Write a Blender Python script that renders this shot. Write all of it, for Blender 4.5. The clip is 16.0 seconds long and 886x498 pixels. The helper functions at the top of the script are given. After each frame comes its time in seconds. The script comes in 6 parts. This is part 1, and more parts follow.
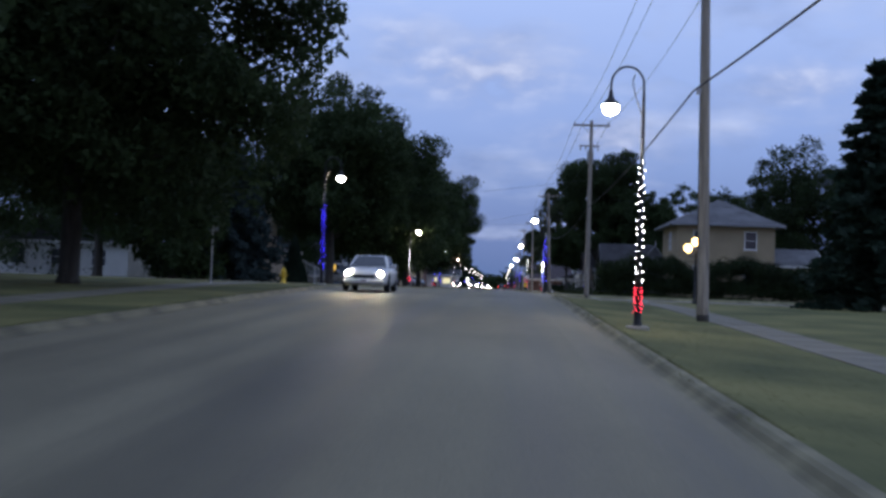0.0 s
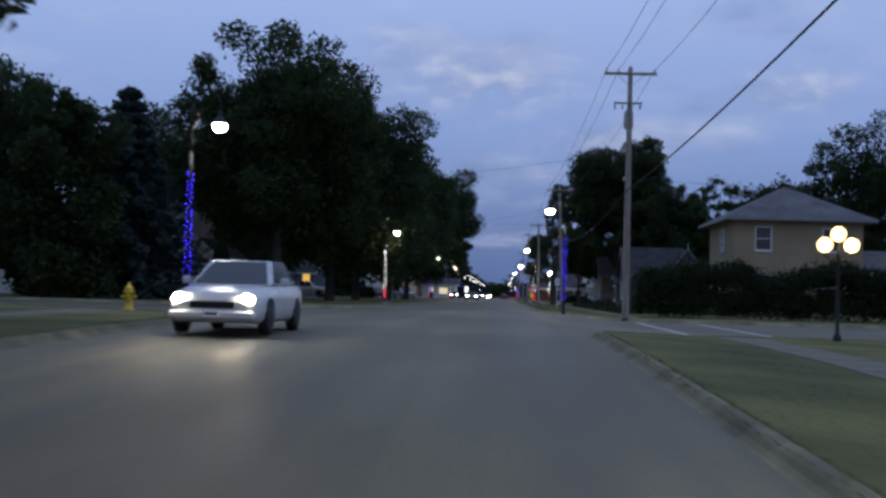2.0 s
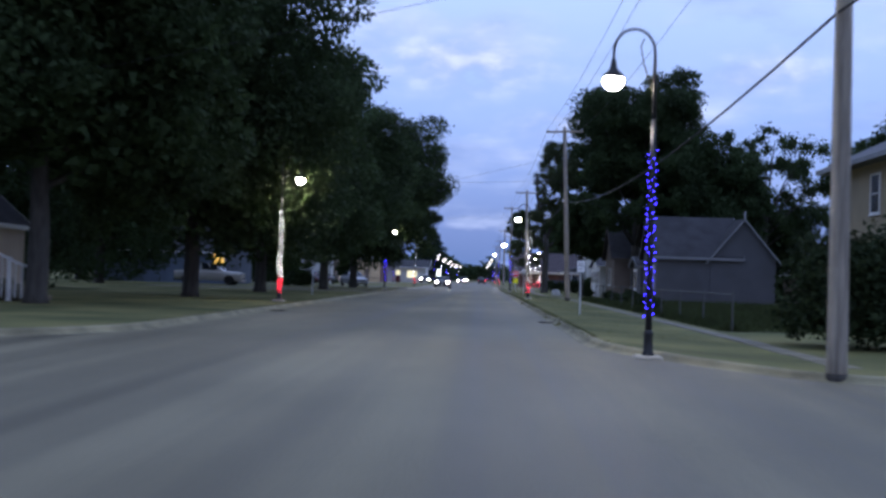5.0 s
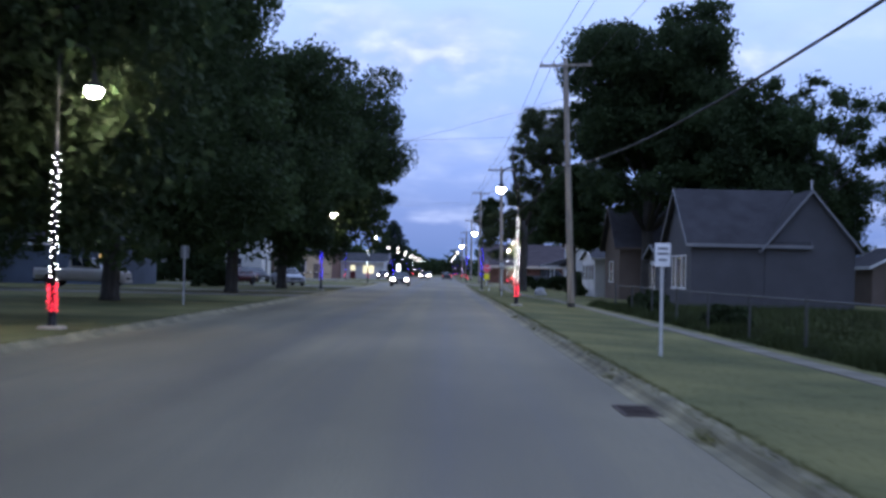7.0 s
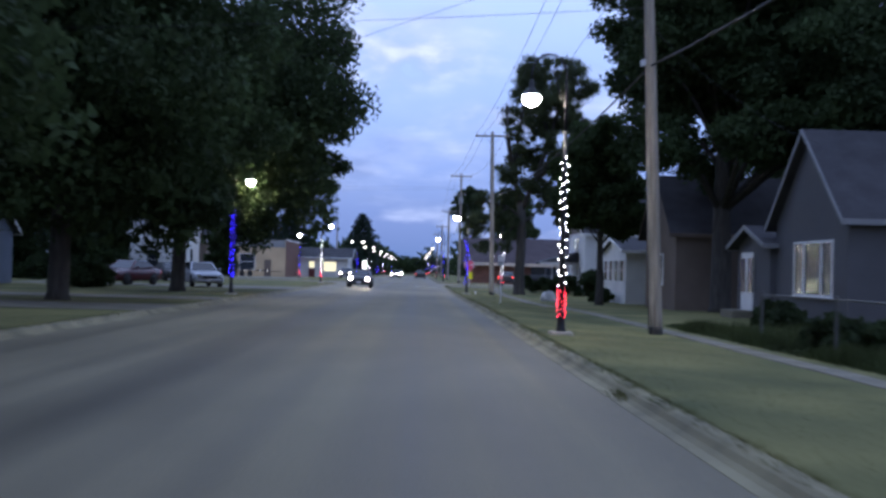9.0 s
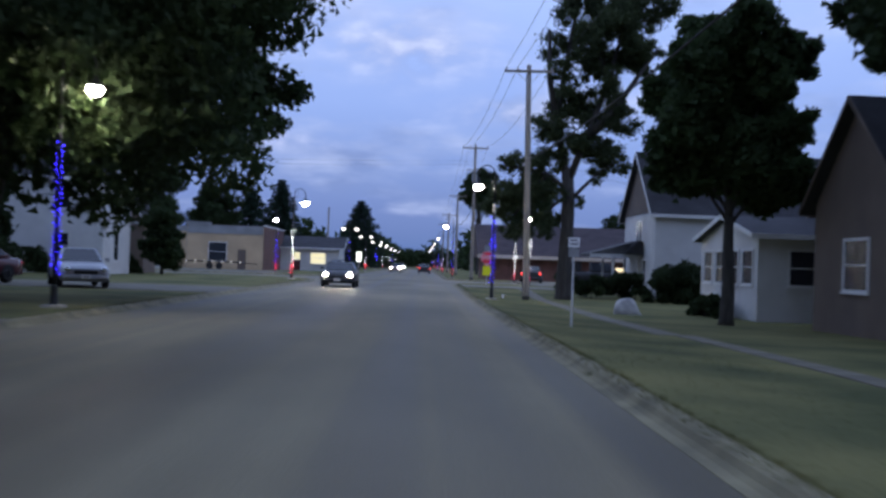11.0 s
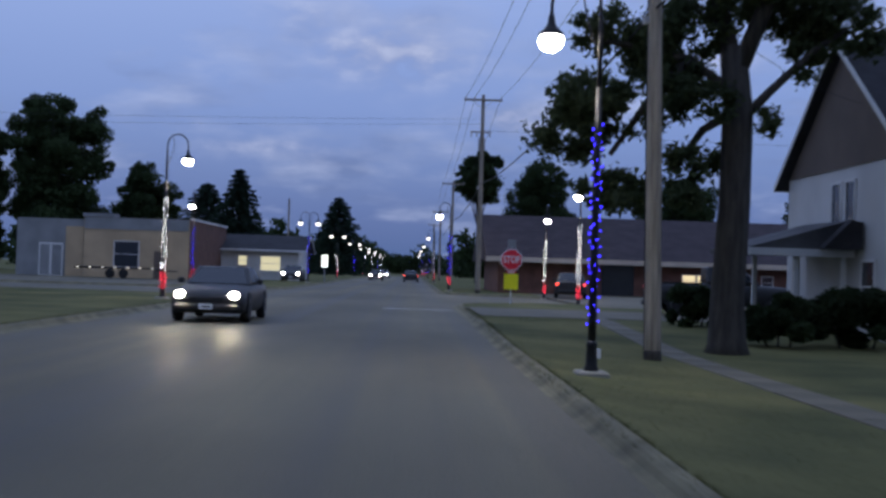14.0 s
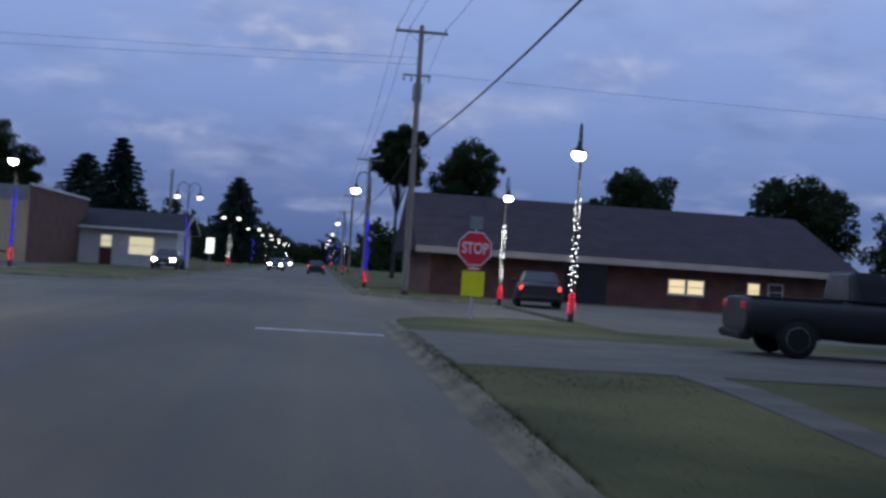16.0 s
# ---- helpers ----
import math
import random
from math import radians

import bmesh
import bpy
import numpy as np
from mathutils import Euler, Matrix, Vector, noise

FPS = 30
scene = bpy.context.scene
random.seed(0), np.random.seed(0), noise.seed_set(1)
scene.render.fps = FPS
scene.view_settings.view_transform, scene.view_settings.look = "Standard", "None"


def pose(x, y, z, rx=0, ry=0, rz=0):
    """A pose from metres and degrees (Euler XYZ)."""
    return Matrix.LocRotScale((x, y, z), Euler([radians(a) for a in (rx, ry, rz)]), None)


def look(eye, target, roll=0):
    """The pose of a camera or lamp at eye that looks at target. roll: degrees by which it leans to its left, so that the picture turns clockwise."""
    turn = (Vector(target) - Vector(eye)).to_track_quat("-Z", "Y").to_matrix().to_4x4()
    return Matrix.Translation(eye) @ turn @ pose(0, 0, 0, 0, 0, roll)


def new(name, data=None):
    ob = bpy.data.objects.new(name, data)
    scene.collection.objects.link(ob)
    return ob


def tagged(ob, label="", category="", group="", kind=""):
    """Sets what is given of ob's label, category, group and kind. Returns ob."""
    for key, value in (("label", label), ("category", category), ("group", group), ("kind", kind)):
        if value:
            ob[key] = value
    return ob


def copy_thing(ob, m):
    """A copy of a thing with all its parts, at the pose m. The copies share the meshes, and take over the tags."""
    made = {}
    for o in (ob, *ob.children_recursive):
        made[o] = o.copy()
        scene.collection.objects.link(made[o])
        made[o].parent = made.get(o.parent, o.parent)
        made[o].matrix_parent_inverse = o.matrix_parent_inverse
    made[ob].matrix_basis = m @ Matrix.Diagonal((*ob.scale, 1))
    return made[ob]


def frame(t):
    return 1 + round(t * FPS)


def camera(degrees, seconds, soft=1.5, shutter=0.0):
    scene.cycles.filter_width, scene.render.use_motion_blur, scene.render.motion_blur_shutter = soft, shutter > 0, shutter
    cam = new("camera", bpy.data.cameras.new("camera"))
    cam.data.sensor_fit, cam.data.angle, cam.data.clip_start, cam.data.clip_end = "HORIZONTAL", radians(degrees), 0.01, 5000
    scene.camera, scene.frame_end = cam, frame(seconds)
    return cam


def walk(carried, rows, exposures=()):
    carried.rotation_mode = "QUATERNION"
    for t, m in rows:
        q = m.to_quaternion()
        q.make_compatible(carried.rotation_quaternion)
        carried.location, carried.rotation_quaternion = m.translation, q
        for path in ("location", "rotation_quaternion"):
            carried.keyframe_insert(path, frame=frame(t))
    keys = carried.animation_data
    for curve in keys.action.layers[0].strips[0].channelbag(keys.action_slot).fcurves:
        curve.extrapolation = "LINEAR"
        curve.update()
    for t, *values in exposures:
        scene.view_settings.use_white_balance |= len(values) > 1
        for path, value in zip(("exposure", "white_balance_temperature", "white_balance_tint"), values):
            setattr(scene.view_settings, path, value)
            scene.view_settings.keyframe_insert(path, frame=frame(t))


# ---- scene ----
cam = camera(43.0, 16.0, soft=2.9, shutter=0.5)
PATH = [
    (0, (-0.019, 4.498, 0.213), (-0.123, 6.494, 0.28), 2.0),
    (0.5, (0.0, 10.317, 0.327), (-0.114, 12.311, 0.435), 1.5),
    (1, (-0.012, 15.942, 0.545), (-0.127, 17.937, 0.635), 1.8),
    (1.5, (0.0, 21.411, 0.629), (-0.112, 23.406, 0.722), 1.7),
    (2, (0.025, 26.962, 0.796), (-0.083, 28.958, 0.877), 1.6),
    (2.5, (-0.033, 32.403, 0.93), (-0.132, 34.399, 1.005), 1.2),
    (3, (-0.141, 37.746, 1.079), (-0.253, 39.741, 1.145), 1.2),
    (3.5, (-0.156, 43.493, 1.235), (-0.271, 45.489, 1.305), 1.4),
    (6, (-0.095, 71.603, 1.34), (-0.116, 73.602, 1.379), 1.6),
    (6.5, (-0.153, 77.234, 1.399), (-0.158, 79.234, 1.445), 1.4),
    (7, (-0.195, 82.881, 1.469), (-0.198, 84.881, 1.51), 1.2),
    (7.5, (-0.279, 88.684, 1.345), (-0.265, 90.684, 1.362), 2.4),
    (8, (-0.155, 95.04, 1.321), (-0.135, 97.04, 1.338), 3.1),
    (8.5, (-0.14, 101.221, 1.322), (-0.1, 103.22, 1.352), 2.3),
    (9, (-0.129, 107.42, 1.366), (-0.085, 109.419, 1.406), 1.5),
    (9.5, (-0.178, 113.574, 1.372), (-0.133, 115.573, 1.39), 2.0),
    (10, (-0.135, 119.521, 1.378), (-0.094, 121.521, 1.4), 2.0),
    (12.5, (0.167, 148.482, 1.421), (0.195, 150.482, 1.459), 1.9),
    (13, (0.244, 153.765, 1.446), (0.274, 155.764, 1.489), 1.3),
    (13.5, (0.277, 159.23, 1.412), (0.32, 161.23, 1.452), 1.7),
    (14, (0.385, 164.419, 1.409), (0.44, 166.418, 1.449), 1.8),
    (14.5, (0.452, 169.363, 1.356), (0.517, 171.361, 1.392), 2.5),
    (15, (0.557, 174.147, 1.4), (0.64, 176.145, 1.414), 2.9),
    (15.5, (0.503, 178.752, 1.354), (0.633, 180.748, 1.375), 2.9),
    (16, (0.549, 183.059, 1.396), (0.767, 185.046, 1.432), 3.8),
]
walk(cam, [(t, look(eye, target, roll)) for t, eye, target, roll in PATH],
     exposures=[(0.0, -0.05, 7000, 8), (2.2, -0.35, 6900, 7), (3.0, -0.1, 6750, 8), (3.7, 0.12, 6700, 10), (6.0, 0.45, 6600, 10), (8.0, 0.5, 6650, 10), (10.2, 0.35, 6650, 10),
                (12.5, -0.32, 6680, 10), (14.0, -0.42, 6640, 10), (16.0, -0.5, 6600, 10)])

# ---- world and light ----
world = bpy.data.worlds.new("dusk_sky")
scene.world = world
world.use_nodes = True
wn, wl = world.node_tree.nodes, world.node_tree.links
wn.clear()


def wnode(kind, operation="", blend_type="", sky_type=""):
    n = wn.new(kind)
    if operation:
        n.operation = operation
    if blend_type:
        n.blend_type = blend_type
    if sky_type:
        n.sky_type = sky_type
    return n


w_out = wnode("ShaderNodeOutputWorld")
w_bg = wnode("ShaderNodeBackground")
w_sky = wnode("ShaderNodeTexSky", sky_type="NISHITA")
w_sky.sun_disc = False
w_sky.sun_elevation = radians(1.0)
w_sky.sun_rotation = radians(150)
w_tc = wnode("ShaderNodeTexCoord")
w_sep = wnode("ShaderNodeSeparateXYZ")
wl.new(w_tc.outputs["Generated"], w_sep.inputs[0])
w_ramp = wnode("ShaderNodeValToRGB")
wl.new(w_sep.outputs["Z"], w_ramp.inputs[0])
cr = w_ramp.color_ramp
cr.elements[0].position, cr.elements[0].color = 0.0, (0.085, 0.155, 0.36, 1)
cr.elements[1].position, cr.elements[1].color = 1.0, (0.36, 0.50, 0.92, 1)
e = cr.elements.new(0.05); e.color = (0.115, 0.20, 0.47, 1)
e = cr.elements.new(0.14); e.color = (0.215, 0.33, 0.70, 1)
e = cr.elements.new(0.28); e.color = (0.34, 0.47, 0.88, 1)
w_mixsky = wnode("ShaderNodeMixRGB", blend_type="ADD")
w_mixsky.inputs[0].default_value = 0.02
wl.new(w_ramp.outputs[0], w_mixsky.inputs[1])
wl.new(w_sky.outputs[0], w_mixsky.inputs[2])
# clouds on a flat layer overhead
w_zc = wnode("ShaderNodeMath", operation="ADD"); w_zc.inputs[1].default_value = 0.22
wl.new(w_sep.outputs["Z"], w_zc.inputs[0])
w_dx = wnode("ShaderNodeMath", operation="DIVIDE"); wl.new(w_sep.outputs["X"], w_dx.inputs[0]); wl.new(w_zc.outputs[0], w_dx.inputs[1])
w_dy = wnode("ShaderNodeMath", operation="DIVIDE"); wl.new(w_sep.outputs["Y"], w_dy.inputs[0]); wl.new(w_zc.outputs[0], w_dy.inputs[1])
w_comb = wnode("ShaderNodeCombineXYZ"); wl.new(w_dx.outputs[0], w_comb.inputs[0]); wl.new(w_dy.outputs[0], w_comb.inputs[1])
w_n1 = wnode("ShaderNodeTexNoise"); w_n1.inputs["Scale"].default_value = 2.1; w_n1.inputs["Detail"].default_value = 8; w_n1.inputs["Roughness"].default_value = 0.55
wl.new(w_comb.outputs[0], w_n1.inputs["Vector"])
w_cr = wnode("ShaderNodeValToRGB")
w_cr.color_ramp.elements[0].position, w_cr.color_ramp.elements[0].color = 0.48, (0, 0, 0, 1)
w_cr.color_ramp.elements[1].position, w_cr.color_ramp.elements[1].color = 0.72, (1, 1, 1, 1)
wl.new(w_n1.outputs["Fac"], w_cr.inputs[0])
w_n2 = wnode("ShaderNodeTexNoise"); w_n2.inputs["Scale"].default_value = 3.3; w_n2.inputs["Detail"].default_value = 6
wl.new(w_comb.outputs[0], w_n2.inputs["Vector"])
w_cc = wnode("ShaderNodeValToRGB")
w_cc.color_ramp.elements[0].position, w_cc.color_ramp.elements[0].color = 0.40, (0.17, 0.235, 0.46, 1)
w_cc.color_ramp.elements[1].position, w_cc.color_ramp.elements[1].color = 0.62, (0.50, 0.58, 0.85, 1)
wl.new(w_n2.outputs["Fac"], w_cc.inputs[0])
w_fac = wnode("ShaderNodeMath", operation="MULTIPLY"); w_fac.inputs[1].default_value = 0.75
wl.new(w_cr.outputs[0], w_fac.inputs[0])
# three cloud banks low over the end of the street: side, height, width, depth, pale share
w_u = wnode("ShaderNodeMath", operation="DIVIDE"); wl.new(w_sep.outputs["X"], w_u.inputs[0]); wl.new(w_sep.outputs["Y"], w_u.inputs[1])
w_v = wnode("ShaderNodeMath", operation="DIVIDE"); wl.new(w_sep.outputs["Z"], w_v.inputs[0]); wl.new(w_sep.outputs["Y"], w_v.inputs[1])


def wmath(op, a, b):
    n = wnode("ShaderNodeMath", operation=op)
    for i, q in enumerate((a, b)):
        if isinstance(q, (int, float)):
            n.inputs[i].default_value = q
        else:
            wl.new(q, n.inputs[i])
    return n.outputs[0]


w_n3 = wnode("ShaderNodeTexNoise"); w_n3.inputs["Scale"].default_value = 24.0; w_n3.inputs["Detail"].default_value = 5; w_n3.inputs["Roughness"].default_value = 0.5
w_uv = wnode("ShaderNodeCombineXYZ"); wl.new(w_u.outputs[0], w_uv.inputs[0])
wl.new(wmath("MULTIPLY", w_v.outputs[0], 2.0), w_uv.inputs[1])
wl.new(w_uv.outputs[0], w_n3.inputs["Vector"])
w_front = wmath("GREATER_THAN", w_sep.outputs["Y"], 0.2)
w_total = None
for u0, v0, a_, b_, k_ in ((-0.02, 0.195, 0.075, 0.028, 1.0), (0.085, 0.138, 0.055, 0.014, 0.9), (-0.13, 0.105, 0.06, 0.010, 0.8), (-0.09, 0.225, 0.05, 0.018, 0.6), (0.26, 0.19, 0.05, 0.02, 0.7)):
    du = wmath("DIVIDE", wmath("SUBTRACT", w_u.outputs[0], u0), a_)
    dv = wmath("DIVIDE", wmath("SUBTRACT", w_v.outputs[0], v0), b_)
    rr_ = wmath("ADD", wmath("MULTIPLY", du, du), wmath("MULTIPLY", dv, dv))
    g_ = wmath("MULTIPLY", wmath("POWER", 2.718, wmath("MULTIPLY", rr_, -1.0)), k_)
    w_total = g_ if w_total is None else wmath("MAXIMUM", w_total, g_)
w_ragged = wmath("MULTIPLY", w_total, wmath("SUBTRACT", wmath("MULTIPLY", w_n3.outputs["Fac"], 3.0), 0.85))
w_bank = wnode("ShaderNodeClamp"); wl.new(wmath("MULTIPLY", w_ragged, w_front), w_bank.inputs[0])
w_bank.inputs["Max"].default_value = 0.85
w_mix0 = wnode("ShaderNodeMixRGB")
wl.new(w_fac.outputs[0], w_mix0.inputs[0]); wl.new(w_mixsky.outputs[0], w_mix0.inputs[1]); wl.new(w_cc.outputs[0], w_mix0.inputs[2])
w_mix = wnode("ShaderNodeMixRGB")
w_bc = wnode("ShaderNodeValToRGB")
w_bc.color_ramp.elements[0].position, w_bc.color_ramp.elements[0].color = 0.36, (0.21, 0.28, 0.54, 1)
w_bc.color_ramp.elements[1].position, w_bc.color_ramp.elements[1].color = 0.66, (0.49, 0.56, 0.82, 1)
wl.new(w_n3.outputs["Fac"], w_bc.inputs[0])
wl.new(w_bank.outputs[0], w_mix.inputs[0]); wl.new(w_mix0.outputs[0], w_mix.inputs[1]); wl.new(w_bc.outputs[0], w_mix.inputs[2])
wl.new(w_mix.outputs[0], w_bg.inputs["Color"])
w_bg.inputs["Strength"].default_value = 1.22
wl.new(w_bg.outputs[0], w_out.inputs["Surface"])

# ---- materials ----
MATS = {}


def mat(name, color, rough=0.8, metal=0.0, vary=0.25, scale=1.5, fine=40.0, bump=0.15, second=None, spec=0.4, stretch=(1, 1, 1), bands=None, emit=None, strength=0.0, leafy=0.0):
    """A surface with two scales of colour variation and fine relief."""
    if name in MATS:
        return MATS[name]
    m = bpy.data.materials.new(name)
    m.use_nodes = True
    nt = m.node_tree
    n, l = nt.nodes, nt.links
    b = n["Principled BSDF"]
    b.inputs["Roughness"].default_value = rough
    b.inputs["Metallic"].default_value = metal
    b.inputs["Specular IOR Level"].default_value = spec
    if emit:
        b.inputs["Base Color"].default_value = (*color, 1)
        b.inputs["Emission Color"].default_value = (*emit, 1)
        b.inputs["Emission Strength"].default_value = strength
        MATS[name] = m
        return m
    tc = n.new("ShaderNodeTexCoord")
    mp = n.new("ShaderNodeMapping")
    mp.inputs["Scale"].default_value = stretch
    l.new(tc.outputs["Object"], mp.inputs[0])
    n1 = n.new("ShaderNodeTexNoise"); n1.inputs["Scale"].default_value = scale; n1.inputs["Detail"].default_value = 5
    n2 = n.new("ShaderNodeTexNoise"); n2.inputs["Scale"].default_value = fine; n2.inputs["Detail"].default_value = 4
    l.new(mp.outputs[0], n1.inputs["Vector"]); l.new(mp.outputs[0], n2.inputs["Vector"])
    dark = second or tuple(c * (1 - vary) for c in color)
    lite = tuple(min(1, c * (1 + vary * 0.6)) for c in color)
    r1 = n.new("ShaderNodeValToRGB")
    r1.color_ramp.elements[0].position, r1.color_ramp.elements[0].color = 0.32, (*dark, 1)
    r1.color_ramp.elements[1].position, r1.color_ramp.elements[1].color = 0.68, (*lite, 1)
    l.new(n1.outputs["Fac"], r1.inputs[0])
    mx = n.new("ShaderNodeMixRGB"); mx.blend_type = "MULTIPLY"; mx.inputs[0].default_value = 0.6
    r2 = n.new("ShaderNodeValToRGB")
    r2.color_ramp.elements[0].position, r2.color_ramp.elements[0].color = 0.25, (1 - vary, 1 - vary, 1 - vary, 1)
    r2.color_ramp.elements[1].position, r2.color_ramp.elements[1].color = 0.75, (1, 1, 1, 1)
    l.new(n2.outputs["Fac"], r2.inputs[0])
    l.new(r1.outputs[0], mx.inputs[1]); l.new(r2.outputs[0], mx.inputs[2])
    col = mx.outputs[0]
    oi = n.new("ShaderNodeObjectInfo")
    hsv = n.new("ShaderNodeHueSaturation")
    mr = n.new("ShaderNodeMapRange"); mr.inputs["To Min"].default_value = 1 - vary * 0.35; mr.inputs["To Max"].default_value = 1 + vary * 0.35
    l.new(oi.outputs["Random"], mr.inputs["Value"]); l.new(mr.outputs[0], hsv.inputs["Value"])
    l.new(col, hsv.inputs["Color"])
    l.new(hsv.outputs[0], b.inputs["Base Color"])
    height = n2.outputs["Fac"]
    bp = n.new("ShaderNodeBump"); bp.inputs["Strength"].default_value = bump; bp.inputs["Distance"].default_value = 0.02
    if bands:
        wv = n.new("ShaderNodeTexWave"); wv.wave_type = "BANDS"; wv.bands_direction = bands[0]; wv.wave_profile = "SAW"
        wv.inputs["Scale"].default_value = bands[1]; wv.inputs["Distortion"].default_value = 0.0
        l.new(tc.outputs["Object"], wv.inputs["Vector"])
        ad = n.new("ShaderNodeMath"); ad.operation = "ADD"
        l.new(wv.outputs["Fac"], ad.inputs[0]); l.new(height, ad.inputs[1]); height = ad.outputs[0]
    l.new(height, bp.inputs["Height"]); l.new(bp.outputs[0], b.inputs["Normal"])
    rr = n.new("ShaderNodeMapRange"); rr.inputs["To Min"].default_value = max(0.03, rough - 0.1); rr.inputs["To Max"].default_value = min(1, rough + 0.1)
    l.new(n1.outputs["Fac"], rr.inputs["Value"]); l.new(rr.outputs[0], b.inputs["Roughness"])
    if leafy:
        tr = n.new("ShaderNodeBsdfTranslucent")
        l.new(hsv.outputs[0], tr.inputs["Color"])
        ms = n.new("ShaderNodeMixShader"); ms.inputs[0].default_value = leafy
        l.new(b.outputs[0], ms.inputs[1]); l.new(tr.outputs[0], ms.inputs[2])
        l.new(ms.outputs[0], n["Material Output"].inputs["Surface"])
    MATS[name] = m
    return m


def glow(name, color, strength):
    return mat(name, (0.06, 0.06, 0.06), emit=color, strength=strength)


def worn_road(name, color, along):
    """Asphalt with long wheel tracks, patches and coarse grain."""
    m = bpy.data.materials.new(name)
    m.use_nodes = True
    n, l = m.node_tree.nodes, m.node_tree.links
    b = n["Principled BSDF"]
    b.inputs["Specular IOR Level"].default_value = 0.25
    tc = n.new("ShaderNodeTexCoord")

    def layer(stretch, scale, detail, lo, hi, p0, p1):
        mp = n.new("ShaderNodeMapping"); mp.inputs["Scale"].default_value = stretch
        l.new(tc.outputs["Object"], mp.inputs[0])
        t = n.new("ShaderNodeTexNoise"); t.inputs["Scale"].default_value = scale; t.inputs["Detail"].default_value = detail
        l.new(mp.outputs[0], t.inputs["Vector"])
        r = n.new("ShaderNodeMapRange"); r.inputs["From Min"].default_value, r.inputs["From Max"].default_value = p0, p1
        r.inputs["To Min"].default_value, r.inputs["To Max"].default_value = lo, hi
        l.new(t.outputs["Fac"], r.inputs["Value"])
        return r.outputs[0], t.outputs["Fac"]
    tracks, _ = layer((1, 0.006, 1) if along else (0.006, 1, 1), 0.85, 3, 0.60, 1.2, 0.36, 0.64)
    patches, _ = layer((1, 0.4, 1), 0.22, 5, 0.76, 1.14, 0.35, 0.65)
    grain, g_fac = layer((1, 1, 1), 45, 4, 0.75, 1.2, 0.3, 0.7)
    m1 = n.new("ShaderNodeMath"); m1.operation = "MULTIPLY"; l.new(tracks, m1.inputs[0]); l.new(patches, m1.inputs[1])
    m2 = n.new("ShaderNodeMath"); m2.operation = "MULTIPLY"; l.new(m1.outputs[0], m2.inputs[0]); l.new(grain, m2.inputs[1])
    hsv = n.new("ShaderNodeHueSaturation"); hsv.inputs["Color"].default_value = (*color, 1)
    l.new(m2.outputs[0], hsv.inputs["Value"]); l.new(hsv.outputs[0], b.inputs["Base Color"])
    rr = n.new("ShaderNodeMapRange"); rr.inputs["From Min"].default_value, rr.inputs["From Max"].default_value = 0.6, 1.2
    rr.inputs["To Min"].default_value, rr.inputs["To Max"].default_value = 0.55, 0.80
    l.new(tracks, rr.inputs["Value"]); l.new(rr.outputs[0], b.inputs["Roughness"])
    bp = n.new("ShaderNodeBump"); bp.inputs["Strength"].default_value = 0.35; bp.inputs["Distance"].default_value = 0.015
    l.new(g_fac, bp.inputs["Height"]); l.new(bp.outputs[0], b.inputs["Normal"])
    MATS[name] = m
    return m


ASPHALT = worn_road("asphalt", (0.180, 0.158, 0.10), True)
ASPHALT_SIDE = worn_road("asphalt_side", (0.155, 0.138, 0.09), False)
CONCRETE = mat("concrete", (0.175, 0.158, 0.112), 0.85, vary=0.3, scale=0.8, fine=50, bump=0.2)
PALE_CONCRETE = mat("pale_concrete", (0.36, 0.34, 0.28), 0.85, vary=0.25, scale=2.0, fine=50, bump=0.2)
KERB = mat("kerb_concrete", (0.225, 0.2, 0.118), 0.9, vary=0.45, scale=1.2, fine=40, bump=0.3)
GRASS = mat("lawn", (0.168, 0.155, 0.066), 0.95, vary=0.45, scale=0.3, fine=25, bump=0.25, second=(0.088, 0.098, 0.046), spec=0.05)
BLADES = mat("grass_blades", (0.18, 0.164, 0.07), 0.9, vary=0.35, scale=0.3, fine=10, bump=0.0, second=(0.105, 0.115, 0.05), spec=0.05)
POLE_WOOD = mat("pole_wood", (0.33, 0.29, 0.235), 0.9, vary=0.4, scale=3, fine=30, bump=0.6, stretch=(4, 4, 0.3))
BARK = mat("bark", (0.062, 0.057, 0.05), 0.95, vary=0.45, scale=3, fine=18, bump=0.9, stretch=(3, 3, 0.5))
LEAF = mat("leaves", (0.050, 0.078, 0.030), 0.75, vary=0.45, scale=0.5, fine=4, bump=0.0, spec=0.2, leafy=0.4)
LEAF_B = mat("leaves_light", (0.085, 0.112, 0.05), 0.75, vary=0.45, scale=0.5, fine=4, bump=0.0, spec=0.2, leafy=0.4)
NEEDLE = mat("needles", (0.028, 0.05, 0.032), 0.8, vary=0.4, scale=0.6, fine=5, bump=0.0, spec=0.2, leafy=0.4)
NEEDLE_BLUE = mat("needles_blue", (0.05, 0.075, 0.075), 0.8, vary=0.4, scale=0.6, fine=5, bump=0.0, spec=0.2, leafy=0.4)
HEDGE = mat("hedge_leaves", (0.04, 0.06, 0.024), 0.8, vary=0.4, scale=0.8, fine=5, bump=0.0, spec=0.2, leafy=0.4)
HEDGE_DARK = mat("old_hedge_leaves", (0.026, 0.040, 0.017), 0.85, vary=0.45, scale=0.8, fine=5, bump=0.0, spec=0.1)
BLACK_METAL = mat("black_painted_metal", (0.02, 0.021, 0.023), 0.45, metal=0.3, vary=0.2, scale=6, bump=0.03)
OLD_STEEL = mat("weathered_steel", (0.10, 0.102, 0.10), 0.6, metal=0.4, vary=0.25, scale=6, bump=0.05)
